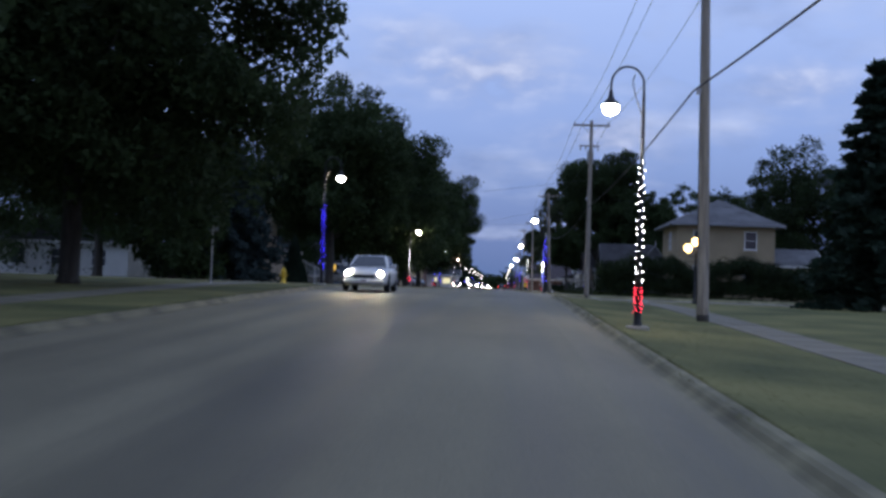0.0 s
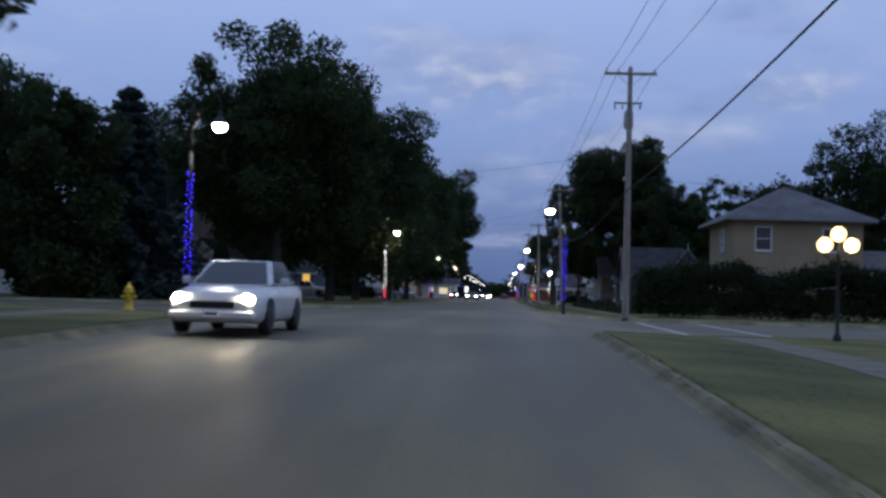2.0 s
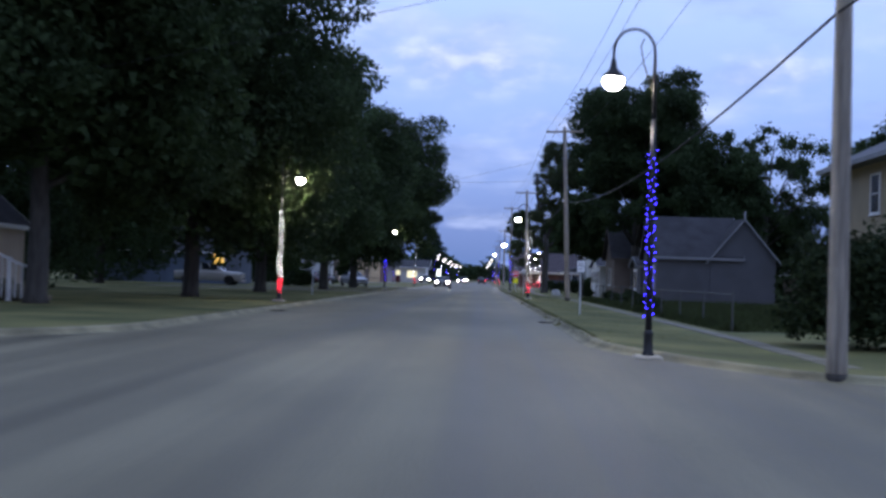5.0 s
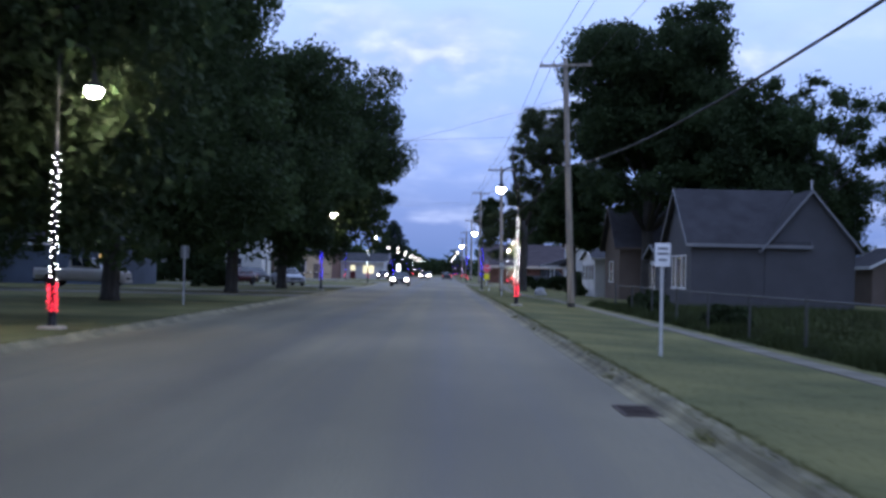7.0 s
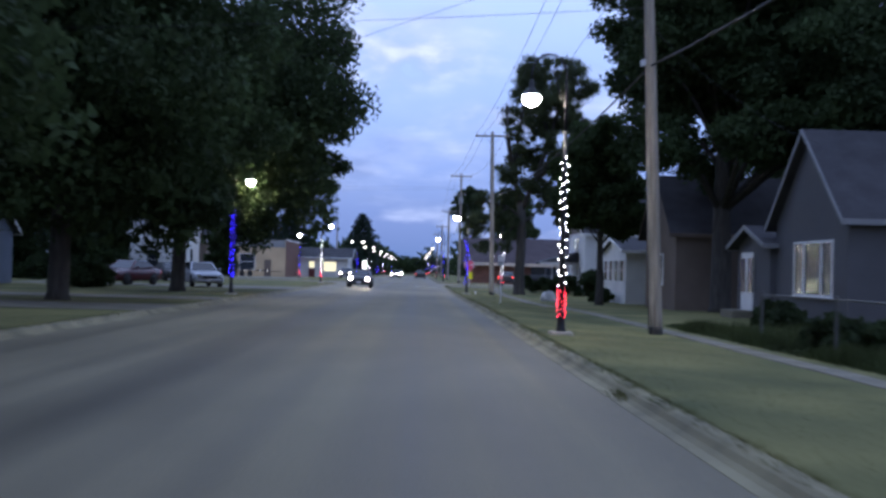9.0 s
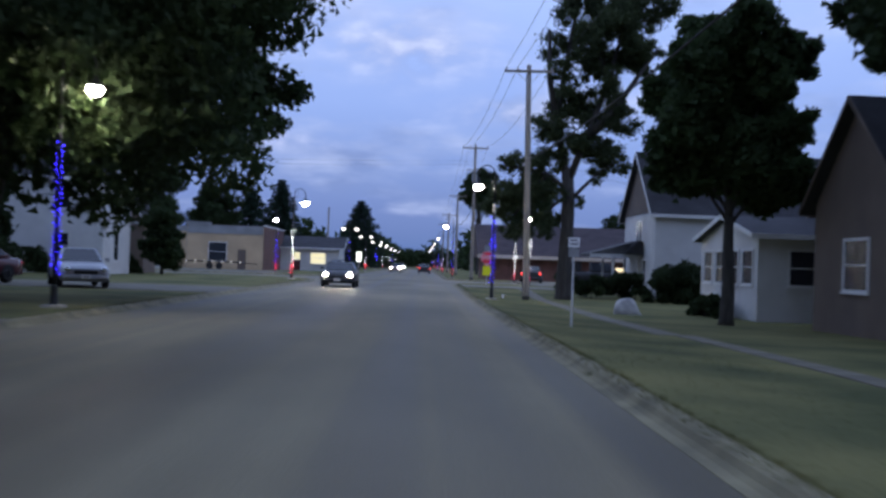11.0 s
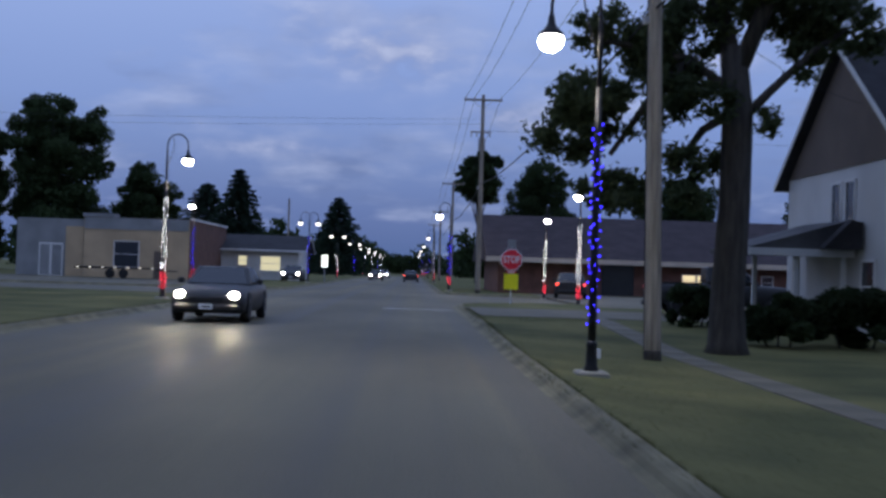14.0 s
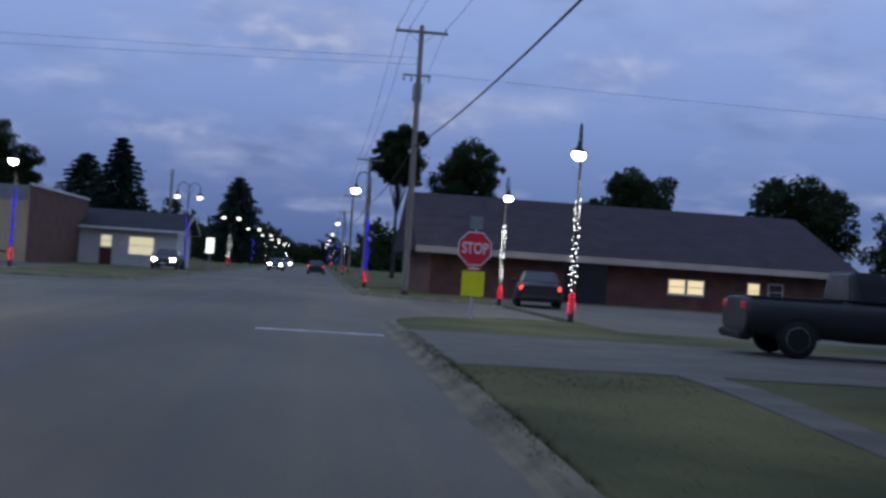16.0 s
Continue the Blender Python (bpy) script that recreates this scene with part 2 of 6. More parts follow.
GALV = mat("galvanised_steel", (0.42, 0.43, 0.44), 0.5, metal=0.7, vary=0.2, scale=8, bump=0.05)
WIRE = mat("cable_black", (0.025, 0.025, 0.027), 0.7, vary=0.1, bump=0)
WHITE_SIDE = mat("white_siding", (0.62, 0.62, 0.60), 0.7, vary=0.12, scale=0.7, fine=20, bump=0.35, bands=("Z", 4.0))
BEIGE_SIDE = mat("beige_siding", (0.56, 0.47, 0.37), 0.75, vary=0.15, scale=0.7, fine=20, bump=0.35, bands=("Z", 4.0))
GREY_SIDE = mat("grey_siding", (0.085, 0.086, 0.096), 0.75, vary=0.15, scale=0.7, fine=20, bump=0.35, bands=("Z", 4.0))
YELLOW_SIDE = mat("yellow_siding", (0.31, 0.25, 0.16), 0.75, vary=0.15, scale=0.7, fine=20, bump=0.35, bands=("Z", 4.0))
BROWN_SIDE = mat("brown_siding", (0.15, 0.115, 0.092), 0.8, vary=0.2, scale=0.7, fine=20, bump=0.35, bands=("Z", 4.0))
BLUE_SIDE = mat("blue_grey_siding", (0.12, 0.15, 0.20), 0.8, vary=0.15, scale=0.7, fine=20, bump=0.35, bands=("Z", 4.0))
TAN_PANEL = mat("tan_panel", (0.48, 0.36, 0.22), 0.8, vary=0.15, scale=0.5, fine=15, bump=0.15)
GREY_BLOCK = mat("grey_block", (0.26, 0.27, 0.27), 0.85, vary=0.2, scale=0.6, fine=15, bump=0.3)
ROOF = mat("shingles", (0.05, 0.049, 0.054), 0.9, vary=0.35, scale=1.0, fine=9, bump=0.7, bands=("Z", 8.0))
ROOF_RED = mat("shingles_brown", (0.062, 0.046, 0.05), 0.9, vary=0.3, scale=1.0, fine=9, bump=0.6, bands=("Z", 8.0))
ROOF_LIGHT = mat("shingles_grey", (0.13, 0.13, 0.135), 0.9, vary=0.3, scale=1.0, fine=9, bump=0.6, bands=("Z", 8.0))
GREY_TRIM = mat("grey_trim", (0.20, 0.205, 0.215), 0.65, vary=0.1, scale=2, bump=0.05)
TRIM = mat("white_trim", (0.68, 0.68, 0.66), 0.6, vary=0.08, scale=2, bump=0.05)
GLASS_DARK = mat("window_glass", (0.02, 0.024, 0.03), 0.16, vary=0.1, bump=0.0, spec=0.6)
BRICK = mat("brick_wall", (0.17, 0.085, 0.065), 0.85, vary=0.3, scale=1.2, fine=12, bump=0.4)
YELLOW_LIT = glow("lit_window_yellow", (1.0, 0.62, 0.12), 1.0)
WARM_LIT = glow("lit_window_warm", (1.0, 0.82, 0.5), 1.3)
COOL_LIT = glow("lit_window_cool", (1.0, 0.93, 0.62), 0.9)
LAMP_GLOW = glow("street_lamp_glow", (1.0, 0.94, 0.84), 210.0)
FAR_GLOW = glow("far_lamp_glow", (1.0, 0.97, 0.92), 5.0)
MAROON_DOOR = mat("dark_red_door", (0.11, 0.02, 0.022), 0.6, vary=0.15, scale=3, bump=0.05)
GLOBE_GLOW = glow("globe_glow", (1.0, 0.66, 0.26), 9.0)
BLUE_BULB = glow("blue_bulb", (0.03, 0.018, 1.0), 13.0)
WHITE_BULB = glow("white_bulb", (0.93, 0.96, 1.0), 26.0)
RED_BULB = glow("red_bulb", (1.0, 0.03, 0.07), 9.0)
HEAD_GLOW = glow("headlight_glow", (1.0, 0.93, 0.78), 120.0)
TAIL_GLOW = glow("taillight_glow", (1.0, 0.05, 0.03), 6.0)
SIGN_WHITE = mat("sign_white", (0.86, 0.86, 0.86), 0.5, vary=0.08, scale=4, bump=0.02)
SIGN_RED = mat("sign_red", (0.82, 0.03, 0.05), 0.45, vary=0.08, scale=4, bump=0.02)
SIGN_YELLOW = mat("sign_yellow", (0.92, 0.86, 0.02), 0.45, vary=0.08, scale=4, bump=0.02)
SIGN_BACK = mat("sign_back_aluminium", (0.30, 0.31, 0.32), 0.5, metal=0.5, vary=0.15, scale=5, bump=0.04)
SIGN_POST = mat("pale_sign_post", (0.62, 0.63, 0.63), 0.5, metal=0.2, vary=0.15, scale=6, bump=0.03)
RUST = mat("rusty_iron", (0.07, 0.05, 0.04), 0.85, metal=0.3, vary=0.4, scale=8, bump=0.3)
MARK = mat("road_paint", (0.55, 0.55, 0.53), 0.8, vary=0.45, scale=2.5, fine=30, bump=0.1)
RUBBER = mat("tyre_rubber", (0.02, 0.02, 0.02), 0.85, vary=0.2, scale=6, bump=0.1)
RIM = mat("wheel_rim", (0.45, 0.46, 0.47), 0.35, metal=0.8, vary=0.1, scale=6, bump=0.02)
CHROME = mat("chrome", (0.6, 0.6, 0.6), 0.15, metal=1.0, vary=0.05, bump=0.0)
HYDRANT_Y = mat("hydrant_yellow", (0.55, 0.38, 0.03), 0.55, vary=0.25, scale=8, bump=0.1)
STONE = mat("pale_boulder", (0.55, 0.53, 0.50), 0.9, vary=0.3, scale=2.5, fine=14, bump=0.5)


def paint(name, color, rough=0.25):
    return mat(name, color, rough, vary=0.06, scale=3, fine=200, bump=0.0, spec=0.6)


# ---- mesh helpers ----
class Shape:
    """Vertices and faces gathered for one mesh."""

    def __init__(self):
        self.v, self.f = [], []

    def add(self, verts, faces):
        k = len(self.v)
        self.v += [tuple(p) for p in verts]
        self.f += [tuple(i + k for i in f) for f in faces]
        return self

    def box(self, x0, y0, z0, x1, y1, z1):
        return self.add([(x0, y0, z0), (x1, y0, z0), (x1, y1, z0), (x0, y1, z0), (x0, y0, z1), (x1, y0, z1), (x1, y1, z1), (x0, y1, z1)],
                        [(0, 3, 2, 1), (4, 5, 6, 7), (0, 1, 5, 4), (1, 2, 6, 5), (2, 3, 7, 6), (3, 0, 4, 7)])

    def soft_box(self, x0, y0, z0, x1, y1, z1, c=0.02):
        """A box with its edges cut off."""
        v = []
        for z, i in ((z0, c), (z0 + c, 0), (z1 - c, 0), (z1, c)):
            a, b, d, e_ = x0 + i, x1 - i, y0 + i, y1 - i
            v += [(a + c, d, z), (b - c, d, z), (b, d + c, z), (b, e_ - c, z), (b - c, e_, z), (a + c, e_, z), (a, e_ - c, z), (a, d + c, z)]
        f = [tuple(range(7, -1, -1)), tuple(range(24, 32))]
        for k in range(3):
            for j in range(8):
                f.append((k * 8 + j, k * 8 + (j + 1) % 8, k * 8 + 8 + (j + 1) % 8, k * 8 + 8 + j))
        return self.add(v, f)

    def tube(self, pts, radii, seg=8, caps=True):
        pts = [Vector(p) for p in pts]
        if not hasattr(radii, "__len__"):
            radii = [radii] * len(pts)
        v, f = [], []
        side = None
        for i, p in enumerate(pts):
            d = (pts[min(i + 1, len(pts) - 1)] - pts[max(i - 1, 0)]).normalized()
            if side is None:
                side = d.orthogonal().normalized()
            side = (side - d * side.dot(d)).normalized()
            up = d.cross(side)
            for j in range(seg):
                a = 2 * math.pi * j / seg
                v.append(p + (side * math.cos(a) + up * math.sin(a)) * radii[i])
        for i in range(len(pts) - 1):
            for j in range(seg):
                f.append((i * seg + j, i * seg + (j + 1) % seg, (i + 1) * seg + (j + 1) % seg, (i + 1) * seg + j))
        if caps:
            f.append(tuple(range(seg - 1, -1, -1)))
            f.append(tuple((len(pts) - 1) * seg + j for j in range(seg)))
        return self.add(v, f)

    def lathe(self, profile, centre=(0, 0, 0), seg=12):
        """profile: (radius, height) pairs, turned about an upright axis."""
        cx, cy, cz = centre
        v, f = [], []
        for r, z in profile:
            for j in range(seg):
                a = 2 * math.pi * j / seg
                v.append((cx + r * math.cos(a), cy + r * math.sin(a), cz + z))
        for i in range(len(profile) - 1):
            for j in range(seg):
                f.append((i * seg + j, i * seg + (j + 1) % seg, (i + 1) * seg + (j + 1) % seg, (i + 1) * seg + j))
        f.append(tuple(range(seg - 1, -1, -1)))
        f.append(tuple((len(profile) - 1) * seg + j for j in range(seg)))
        return self.add(v, f)

    def ball(self, c, r, seg=10, rings=6, squash=1.0):
        prof = []
        for i in range(rings + 1):
            a = math.pi * i / rings
            prof.append((max(1e-3, r * math.sin(a)), -r * squash * math.cos(a)))
        return self.lathe(prof, c, seg)

    def prism(self, outline, axis, a, b):
        """outline: 2D points; drawn out along axis from a to b."""
        n = len(outline)

        def place(p, t):
            return {"x": (t, p[0], p[1]), "y": (p[0], t, p[1]), "z": (p[0], p[1], t)}[axis]
        v = [place(p, a) for p in outline] + [place(p, b) for p in outline]
        f = [tuple(range(n - 1, -1, -1)), tuple(range(n, 2 * n))] + [(i, (i + 1) % n, n + (i + 1) % n, n + i) for i in range(n)]
        return self.add(v, f)


def mesh_of(name, shape, material, smooth=False):
    me = bpy.data.meshes.new(name)
    me.from_pydata(shape.v, [], shape.f)
    me.materials.append(material)
    bm = bmesh.new()
    bm.from_mesh(me)
    bmesh.ops.recalc_face_normals(bm, faces=bm.faces)
    bm.to_mesh(me)
    bm.free()
    if smooth:
        for p in me.polygons:
            p.use_smooth = len(p.vertices) <= 4
    return me


def part(name, shape, material, parent, label="", smooth=False):
    ob = new(name, mesh_of(name, shape, material, smooth))
    ob.parent = parent
    if label:
        ob["label"] = label
    return ob


def thing(name, label, category, group="", kind="", at=(0, 0, 0), turn=0):
    ob = new(name)
    ob.matrix_basis = pose(*at, 0, 0, turn)
    return tagged(ob, label, category, group, kind)


def solid(name, shape, material, label, category, group="", kind="", smooth=False, at=None):
    ob = new(name, mesh_of(name, shape, material, smooth))
    if at:
        ob.matrix_basis = pose(*at)
    return tagged(ob, label, category, group, kind)


# ---- the lie of the land ----
KERB_R, KERB_L = 2.22, -7.3
SIDE_1 = (60.0, 78.0)
SIDE_2 = (215.0, 231.0)


def ground_z(y):
    """Height of the roadway: it climbs to y = 50 and then runs level."""
    u = (49.4 - y) / 3.0
    s = 3.0 * (math.log1p(math.exp(-abs(u))) + max(u, 0.0))
    return -0.0265 * min(s, 130.0)


def ramp(v, a, b):
    return min(1.0, max(0.0, (v - a) / (b - a)))


def surface_z(x, y):
    """The roadway with its fall towards the verge on the right, which lies lower than the crown of the road."""
    fade = 1.0 - ramp(y, 187.5, 196.5)
    edge = 0.18 - 0.16 * ramp(y, 56.0, 88.0) + 0.16 * ramp(y, 148.0, 168.0)
    return ground_z(y) - fade * (edge * ramp(x, 1.2, 3.0) + 0.12 * ramp(x, 3.0, 5.2))


def in_rounded(x, y, x0, y0, x1, y1, r):
    cx, cy = min(max(x, x0 + r), x1 - r), min(max(y, y0 + r), y1 - r)
    return (x - cx) ** 2 + (y - cy) ** 2 <= r * r


IN = 0.17
LAWNS = [(KERB_R + IN, -300, 900, SIDE_1[0] - IN, 6.0 - IN), (KERB_R + IN, SIDE_1[1] + IN, 900, SIDE_2[0] - IN, 6.0 - IN), (KERB_R + IN, SIDE_2[1] + IN, 900, 2600, 5.0 - IN),
         (-900, -300, KERB_L - IN, SIDE_1[0] - IN, 6.0 - IN), (-900, SIDE_1[1] + IN, KERB_L - IN, SIDE_2[0] - IN, 7.0 - IN), (-900, SIDE_2[1] + IN, KERB_L - IN, 2600, 6.0 - IN)]


def lawn_at(x, y):
    return any(in_rounded(x, y, *q[:4], q[4]) for q in LAWNS)


def lawn_z(x, y):
    return surface_z(x, y) + (0.12 if lawn_at(x, y) else -0.06)


def steps(*spans):
    out = []
    for a, b, d in spans:
        k = max(1, round((b - a) / d))
        out += [a + (b - a) * i / k for i in range(k)]
    return out + [spans[-1][1]]


xs = steps((-900, -100, 100), (-100, -20, 10), (-20, KERB_L - 7, 2), (KERB_L - 7, KERB_L - IN, 0.23), (KERB_L - IN, KERB_L - 0.07, 0.22), (KERB_L - 0.07, KERB_R + 0.07, 2),
           (KERB_R + 0.07, KERB_R + IN, 0.22), (KERB_R + IN, KERB_R + 6, 0.23), (KERB_R + 6, 20, 2), (20, 100, 10), (100, 900, 100))
ys = steps((-300, 0, 30), (0, 50, 2), (50, 60, 0.22), (60, 78, 3), (78, 86, 0.22), (86, 208, 4), (208, 215, 0.22), (215, 231, 4), (231, 238, 0.22),
           (238, 400, 20), (400, 2600, 200))
s = Shape()
nx = len(xs)
s.v = [(x, y, lawn_z(x, y)) for y in ys for x in xs]
s.f = [(j * nx + i, j * nx + i + 1, (j + 1) * nx + i + 1, (j + 1) * nx + i) for j in range(len(ys) - 1) for i in range(nx - 1)]
ground = solid("ground", s, GRASS, "mown grass verge and lawns, patchy and dry", "ground", kind="structure")


def strip(x0, x1, y0, y1, lift, dy=2.0, dx=3.0):
    """A sheet that follows the lie of the land."""
    sh = Shape()
    ax, ay = steps((x0, x1, dx)), steps((y0, y1, dy))
    sh.v = [(x, y, surface_z(x, y) + lift) for y in ay for x in ax]
    w = len(ax)
    sh.f = [(j * w + i, j * w + i + 1, (j + 1) * w + i + 1, (j + 1) * w + i) for j in range(len(ay) - 1) for i in range(w - 1)]
    return sh


solid("road", strip(KERB_L - 6.5, KERB_R + 6.2, -60, 420, 0.0, 2.0, 0.6), ASPHALT, "worn grey asphalt two-lane street", "road", kind="structure")
solid("road_side_east", strip(KERB_R + 6.2, 120, 59, 79, 0.0), ASPHALT_SIDE, "grey asphalt side street", "road", kind="structure")
solid("road_side_west", strip(-120, KERB_L - 6.5, 59, 79, 0.0), ASPHALT_SIDE, "grey asphalt side street", "road", kind="structure")
solid("road_far_west", strip(-120, KERB_L - 6.5, 214, 232, 0.0), ASPHALT_SIDE, "grey asphalt side street at the stop", "road", kind="structure")
solid("road_far_east", strip(KERB_R + 6.2, 60, 214, 232, 0.0), ASPHALT_SIDE, "grey asphalt lane beside the car park", "road", kind="structure")


def kerb_line(pts):
    """A concrete kerb with a sloped face along a line on the ground."""
    sh = Shape()
    sec = [(-0.16, -0.05), (-0.16, 0.006), (-0.05, 0.014), (0.0, 0.045), (0.04, 0.095), (0.09, 0.122), (0.19, 0.128), (0.21, -0.05)]
    n = len(sec)
    for i, p in enumerate(pts):
        a, b = Vector(pts[max(i - 1, 0)]), Vector(pts[min(i + 1, len(pts) - 1)])
        d = (b - a).normalized()
        side = Vector((d.y, -d.x))
        for o, h in sec:
            q = Vector(p) + side * o
            sh.v.append((q.x, q.y, surface_z(p[0], p[1]) + h))
    for i in range(len(pts) - 1):
        for j in range(n - 1):
            sh.f.append((i * n + j, i * n + j + 1, (i + 1) * n + j + 1, (i + 1) * n + j))
    sh.f += [tuple(range(n)), tuple((len(pts) - 1) * n + j for j in range(n - 1, -1, -1))]
    return sh


def arc(cx, cy, r, a0, a1, k=14):
    return [(cx + r * math.cos(radians(a0 + (a1 - a0) * i / k)), cy + r * math.sin(radians(a0 + (a1 - a0) * i / k))) for i in range(k + 1)]


def line_y(x, y0, y1, d=2.5):
    k = max(1, round(abs(y1 - y0) / d))
    return [(x, y0 + (y1 - y0) * i / k) for i in range(k)]


# right-hand kerbs run away from the start, with the lawn on their right
kerbs = [line_y(KERB_R, -60, 54) + arc(KERB_R + 6, 54, 6, 180, 90) + [(60, 60)],
         [(60, 78)] + arc(KERB_R + 6, 84, 6, 270, 180)[0:] + line_y(KERB_R, 84, 209)[1:] + arc(KERB_R + 6, 209, 6, 180, 90) + [(12, 215)],
         [(60, 231)] + arc(KERB_R + 5, 236, 5, 270, 180) + line_y(KERB_R, 236, 420, 5)[1:],
         [(-60, 60)] + arc(KERB_L - 6, 54, 6, 90, 0) + line_y(KERB_L, 54, -60)[1:],
         [(-60, 215)] + arc(KERB_L - 7, 208, 7, 90, 0) + line_y(KERB_L, 208, 85)[1:] + arc(KERB_L - 7, 85, 7, 0, -90) + [(-60, 78)],
         line_y(KERB_L, 420, 237, 5) + arc(KERB_L - 6, 237, 6, 0, -90) + [(-60, 231)]]
for k in kerbs:
    solid("kerb", kerb_line(k), KERB, "weathered concrete kerb and gutter", "kerb", kind="structure")


# ---- street lamps with strings of lights ----
def post_radius(z):
    return 0.062 - 0.004 * z


def gooseneck(side=1.0):
    """The bent top of the post, reaching out along x."""
    pts = [(0, 0, 4.2), (0, 0, 5.1)]
    for i in range(13):
        a = math.pi * (1 - i / 12)
        pts.append((side * (0.37 + 0.37 * math.cos(a)), 0, 5.5 + 0.42 * math.sin(a)))
    pts.append((side * 0.74, 0, 5.36))
    return pts


def lamp_post(colours, label, heads=(1,), bulb_count=64, glow_mat=None):
    """colours: (height from, height to, kind of bulb)."""
    ob = thing("street_lamp", label, "street lamp", group="decorated street lamps")
    part("footing", Shape().soft_box(-0.24, -0.24, -0.30, 0.24, 0.24, 0.07, 0.03), PALE_CONCRETE, ob, "square pale concrete footing")
    part("base", Shape().lathe([(0.11, 0.05), (0.11, 0.10), (0.088, 0.15), (0.078, 0.42), (0.088, 0.46), (0.066, 0.52)], seg=12), BLACK_METAL, ob, smooth=True)
    part("post", Shape().lathe([(0.064, 0.1), (0.056, 2.0), (0.049, 3.4), (0.043, 4.3)], seg=10), BLACK_METAL, ob, smooth=True)
    for sd in heads:
        part("arm", Shape().tube(gooseneck(sd), [0.043, 0.036] + [0.025] * 14, 8), BLACK_METAL, ob, smooth=True)
        part("scroll", Shape().tube([(0, 0, 4.75), (sd * 0.10, 0, 5.0), (sd * 0.2, 0, 5.3), (sd * 0.26, 0, 5.6), (sd * 0.2, 0, 5.75)], 0.012, 6), BLACK_METAL, ob)
        sh = part("shade", Shape().lathe([(0.03, 0.36), (0.05, 0.30), (0.06, 0.20), (0.10, 0.14), (0.19, 0.05), (0.20, 0.02), (0.185, 0.0)], (sd * 0.74, 0, 5.02), 14), BLACK_METAL, ob, "black bell-shaped shade", smooth=True)
        part("globe", Shape().ball((sd * 0.74, 0, 4.97), 0.185, 14, 8, 0.88), glow_mat or LAMP_GLOW, ob, "glowing white glass globe", smooth=True)
    z0, z1 = colours[0][0], colours[-1][1]
    turns = (z1 - z0) / 0.32
    cable = []
    for i in range(121):
        u = i / 120
        z = z0 + (z1 - z0) * u
        a = 2 * math.pi * turns * u
        cable.append(((post_radius(z) + 0.012) * math.cos(a), (post_radius(z) + 0.012) * math.sin(a), z))
    part("light_string", Shape().tube(cable, 0.006, 4), WIRE, ob, "thin dark cable wound round the post")
    rng = random.Random(int(z1 * 100) + bulb_count)
    cache = {}
    for a0, a1, kind in colours:
        k = max(4, round((0.9 if kind == "white" else 1.25 if kind == "blue" else 1.4) * bulb_count * (a1 - a0) / (z1 - z0) * (2.6 if kind == "red" else 1.0)))
        m = {"blue": BLUE_BULB, "white": WHITE_BULB, "red": RED_BULB}[kind]
        me = cache.setdefault(kind, mesh_of("bulb", Shape().ball((0, 0, 0), 0.0095, 6, 4, 1.9), m, True))
        for i in range(k):
            z = a0 + (a1 - a0) * (i + rng.uniform(0.1, 0.9)) / k
            a = i * 2.399 + rng.uniform(-0.3, 0.3)
            b = new("bulb", me)
            b.parent = ob
            b.matrix_basis = pose((post_radius(z) + 0.03) * math.cos(a), (post_radius(z) + 0.03) * math.sin(a), z, rng.uniform(-75, 75), rng.uniform(-60, 60), 0)
    return ob


WHITE_RED = [(0.36, 0.95, "red"), (1.0, 3.75, "white")]
BLUE = [(0.75, 3.75, "blue")]
BLUE_RED = [(0.36, 0.95, "red"), (1.0, 3.75, "blue")]
lamp_wr = lamp_post(WHITE_RED, "black gooseneck street lamp wrapped in white and red lights", bulb_count=56)
lamp_b = lamp_post(BLUE, "black gooseneck street lamp wrapped in blue lights", bulb_count=52)
lamp_br = lamp_post(BLUE_RED, "black gooseneck street lamp wrapped in blue and red lights", bulb_count=56)
lamp_2b = lamp_post(BLUE, "black twin-arm street lamp wrapped in blue lights", (1, -1), 50, FAR_GLOW)
lamp_2w = lamp_post(WHITE_RED, "black twin-arm street lamp wrapped in white and red lights", (1, -1), 50, FAR_GLOW)
lamp_fb = lamp_post(BLUE, "black gooseneck street lamp wrapped in blue lights", bulb_count=40, glow_mat=FAR_GLOW)
lamp_fw = lamp_post(WHITE_RED, "black gooseneck street lamp wrapped in white and red lights", bulb_count=40, glow_mat=FAR_GLOW)
RX, LX = 2.92, -8.3
# model, place, turn: the arm reaches over the road
placed = [(lamp_wr, 3.08, 30.0, 180), (lamp_b, RX, 80.7, 180), (lamp_wr, RX, 131.1, 180), (lamp_b, 3.1, 181.1, 180), (lamp_br, RX, 240.0, 180), (lamp_fw, RX, 291, 180),
          (lamp_b, LX, 56.2, 0), (lamp_wr, LX, 106.2, 0), (lamp_b, LX, 157.0, 0), (lamp_wr, LX - 0.2, 205.0, 0), (lamp_br, -13.8, 237.7, -89),
          (lamp_wr, 8.05, 215.7, -108), (lamp_wr, 8.05, 228.9, -90),
          (lamp_2b, -8.3, 259.2, 0), (lamp_2w, -8.3, 296.0, 0), (lamp_2b, -8.3, 335, 0), (lamp_2w, -8.3, 372, 0), (lamp_fb, RX, 335, 180), (lamp_fw, RX, 380, 180)]
placed += [(lamp_2b if k % 2 else lamp_2w, -8.3, 410 + 40 * k, 0) for k in range(3)] + [(lamp_fb if k % 2 else lamp_fw, RX, 425 + 42 * k, 180) for k in range(2)]
used = set()
for model, x, y, turn in placed:
    m = pose(x, y, max(lawn_z(x, y), surface_z(x, y)), 0, 0, turn)
    if turn == -90:
        m = m @ Matrix.Diagonal((0.9, 0.9, 0.9, 1))
    if model in used:
        copy_thing(model, m)
    else:
        model.matrix_basis = m
        used.add(model)


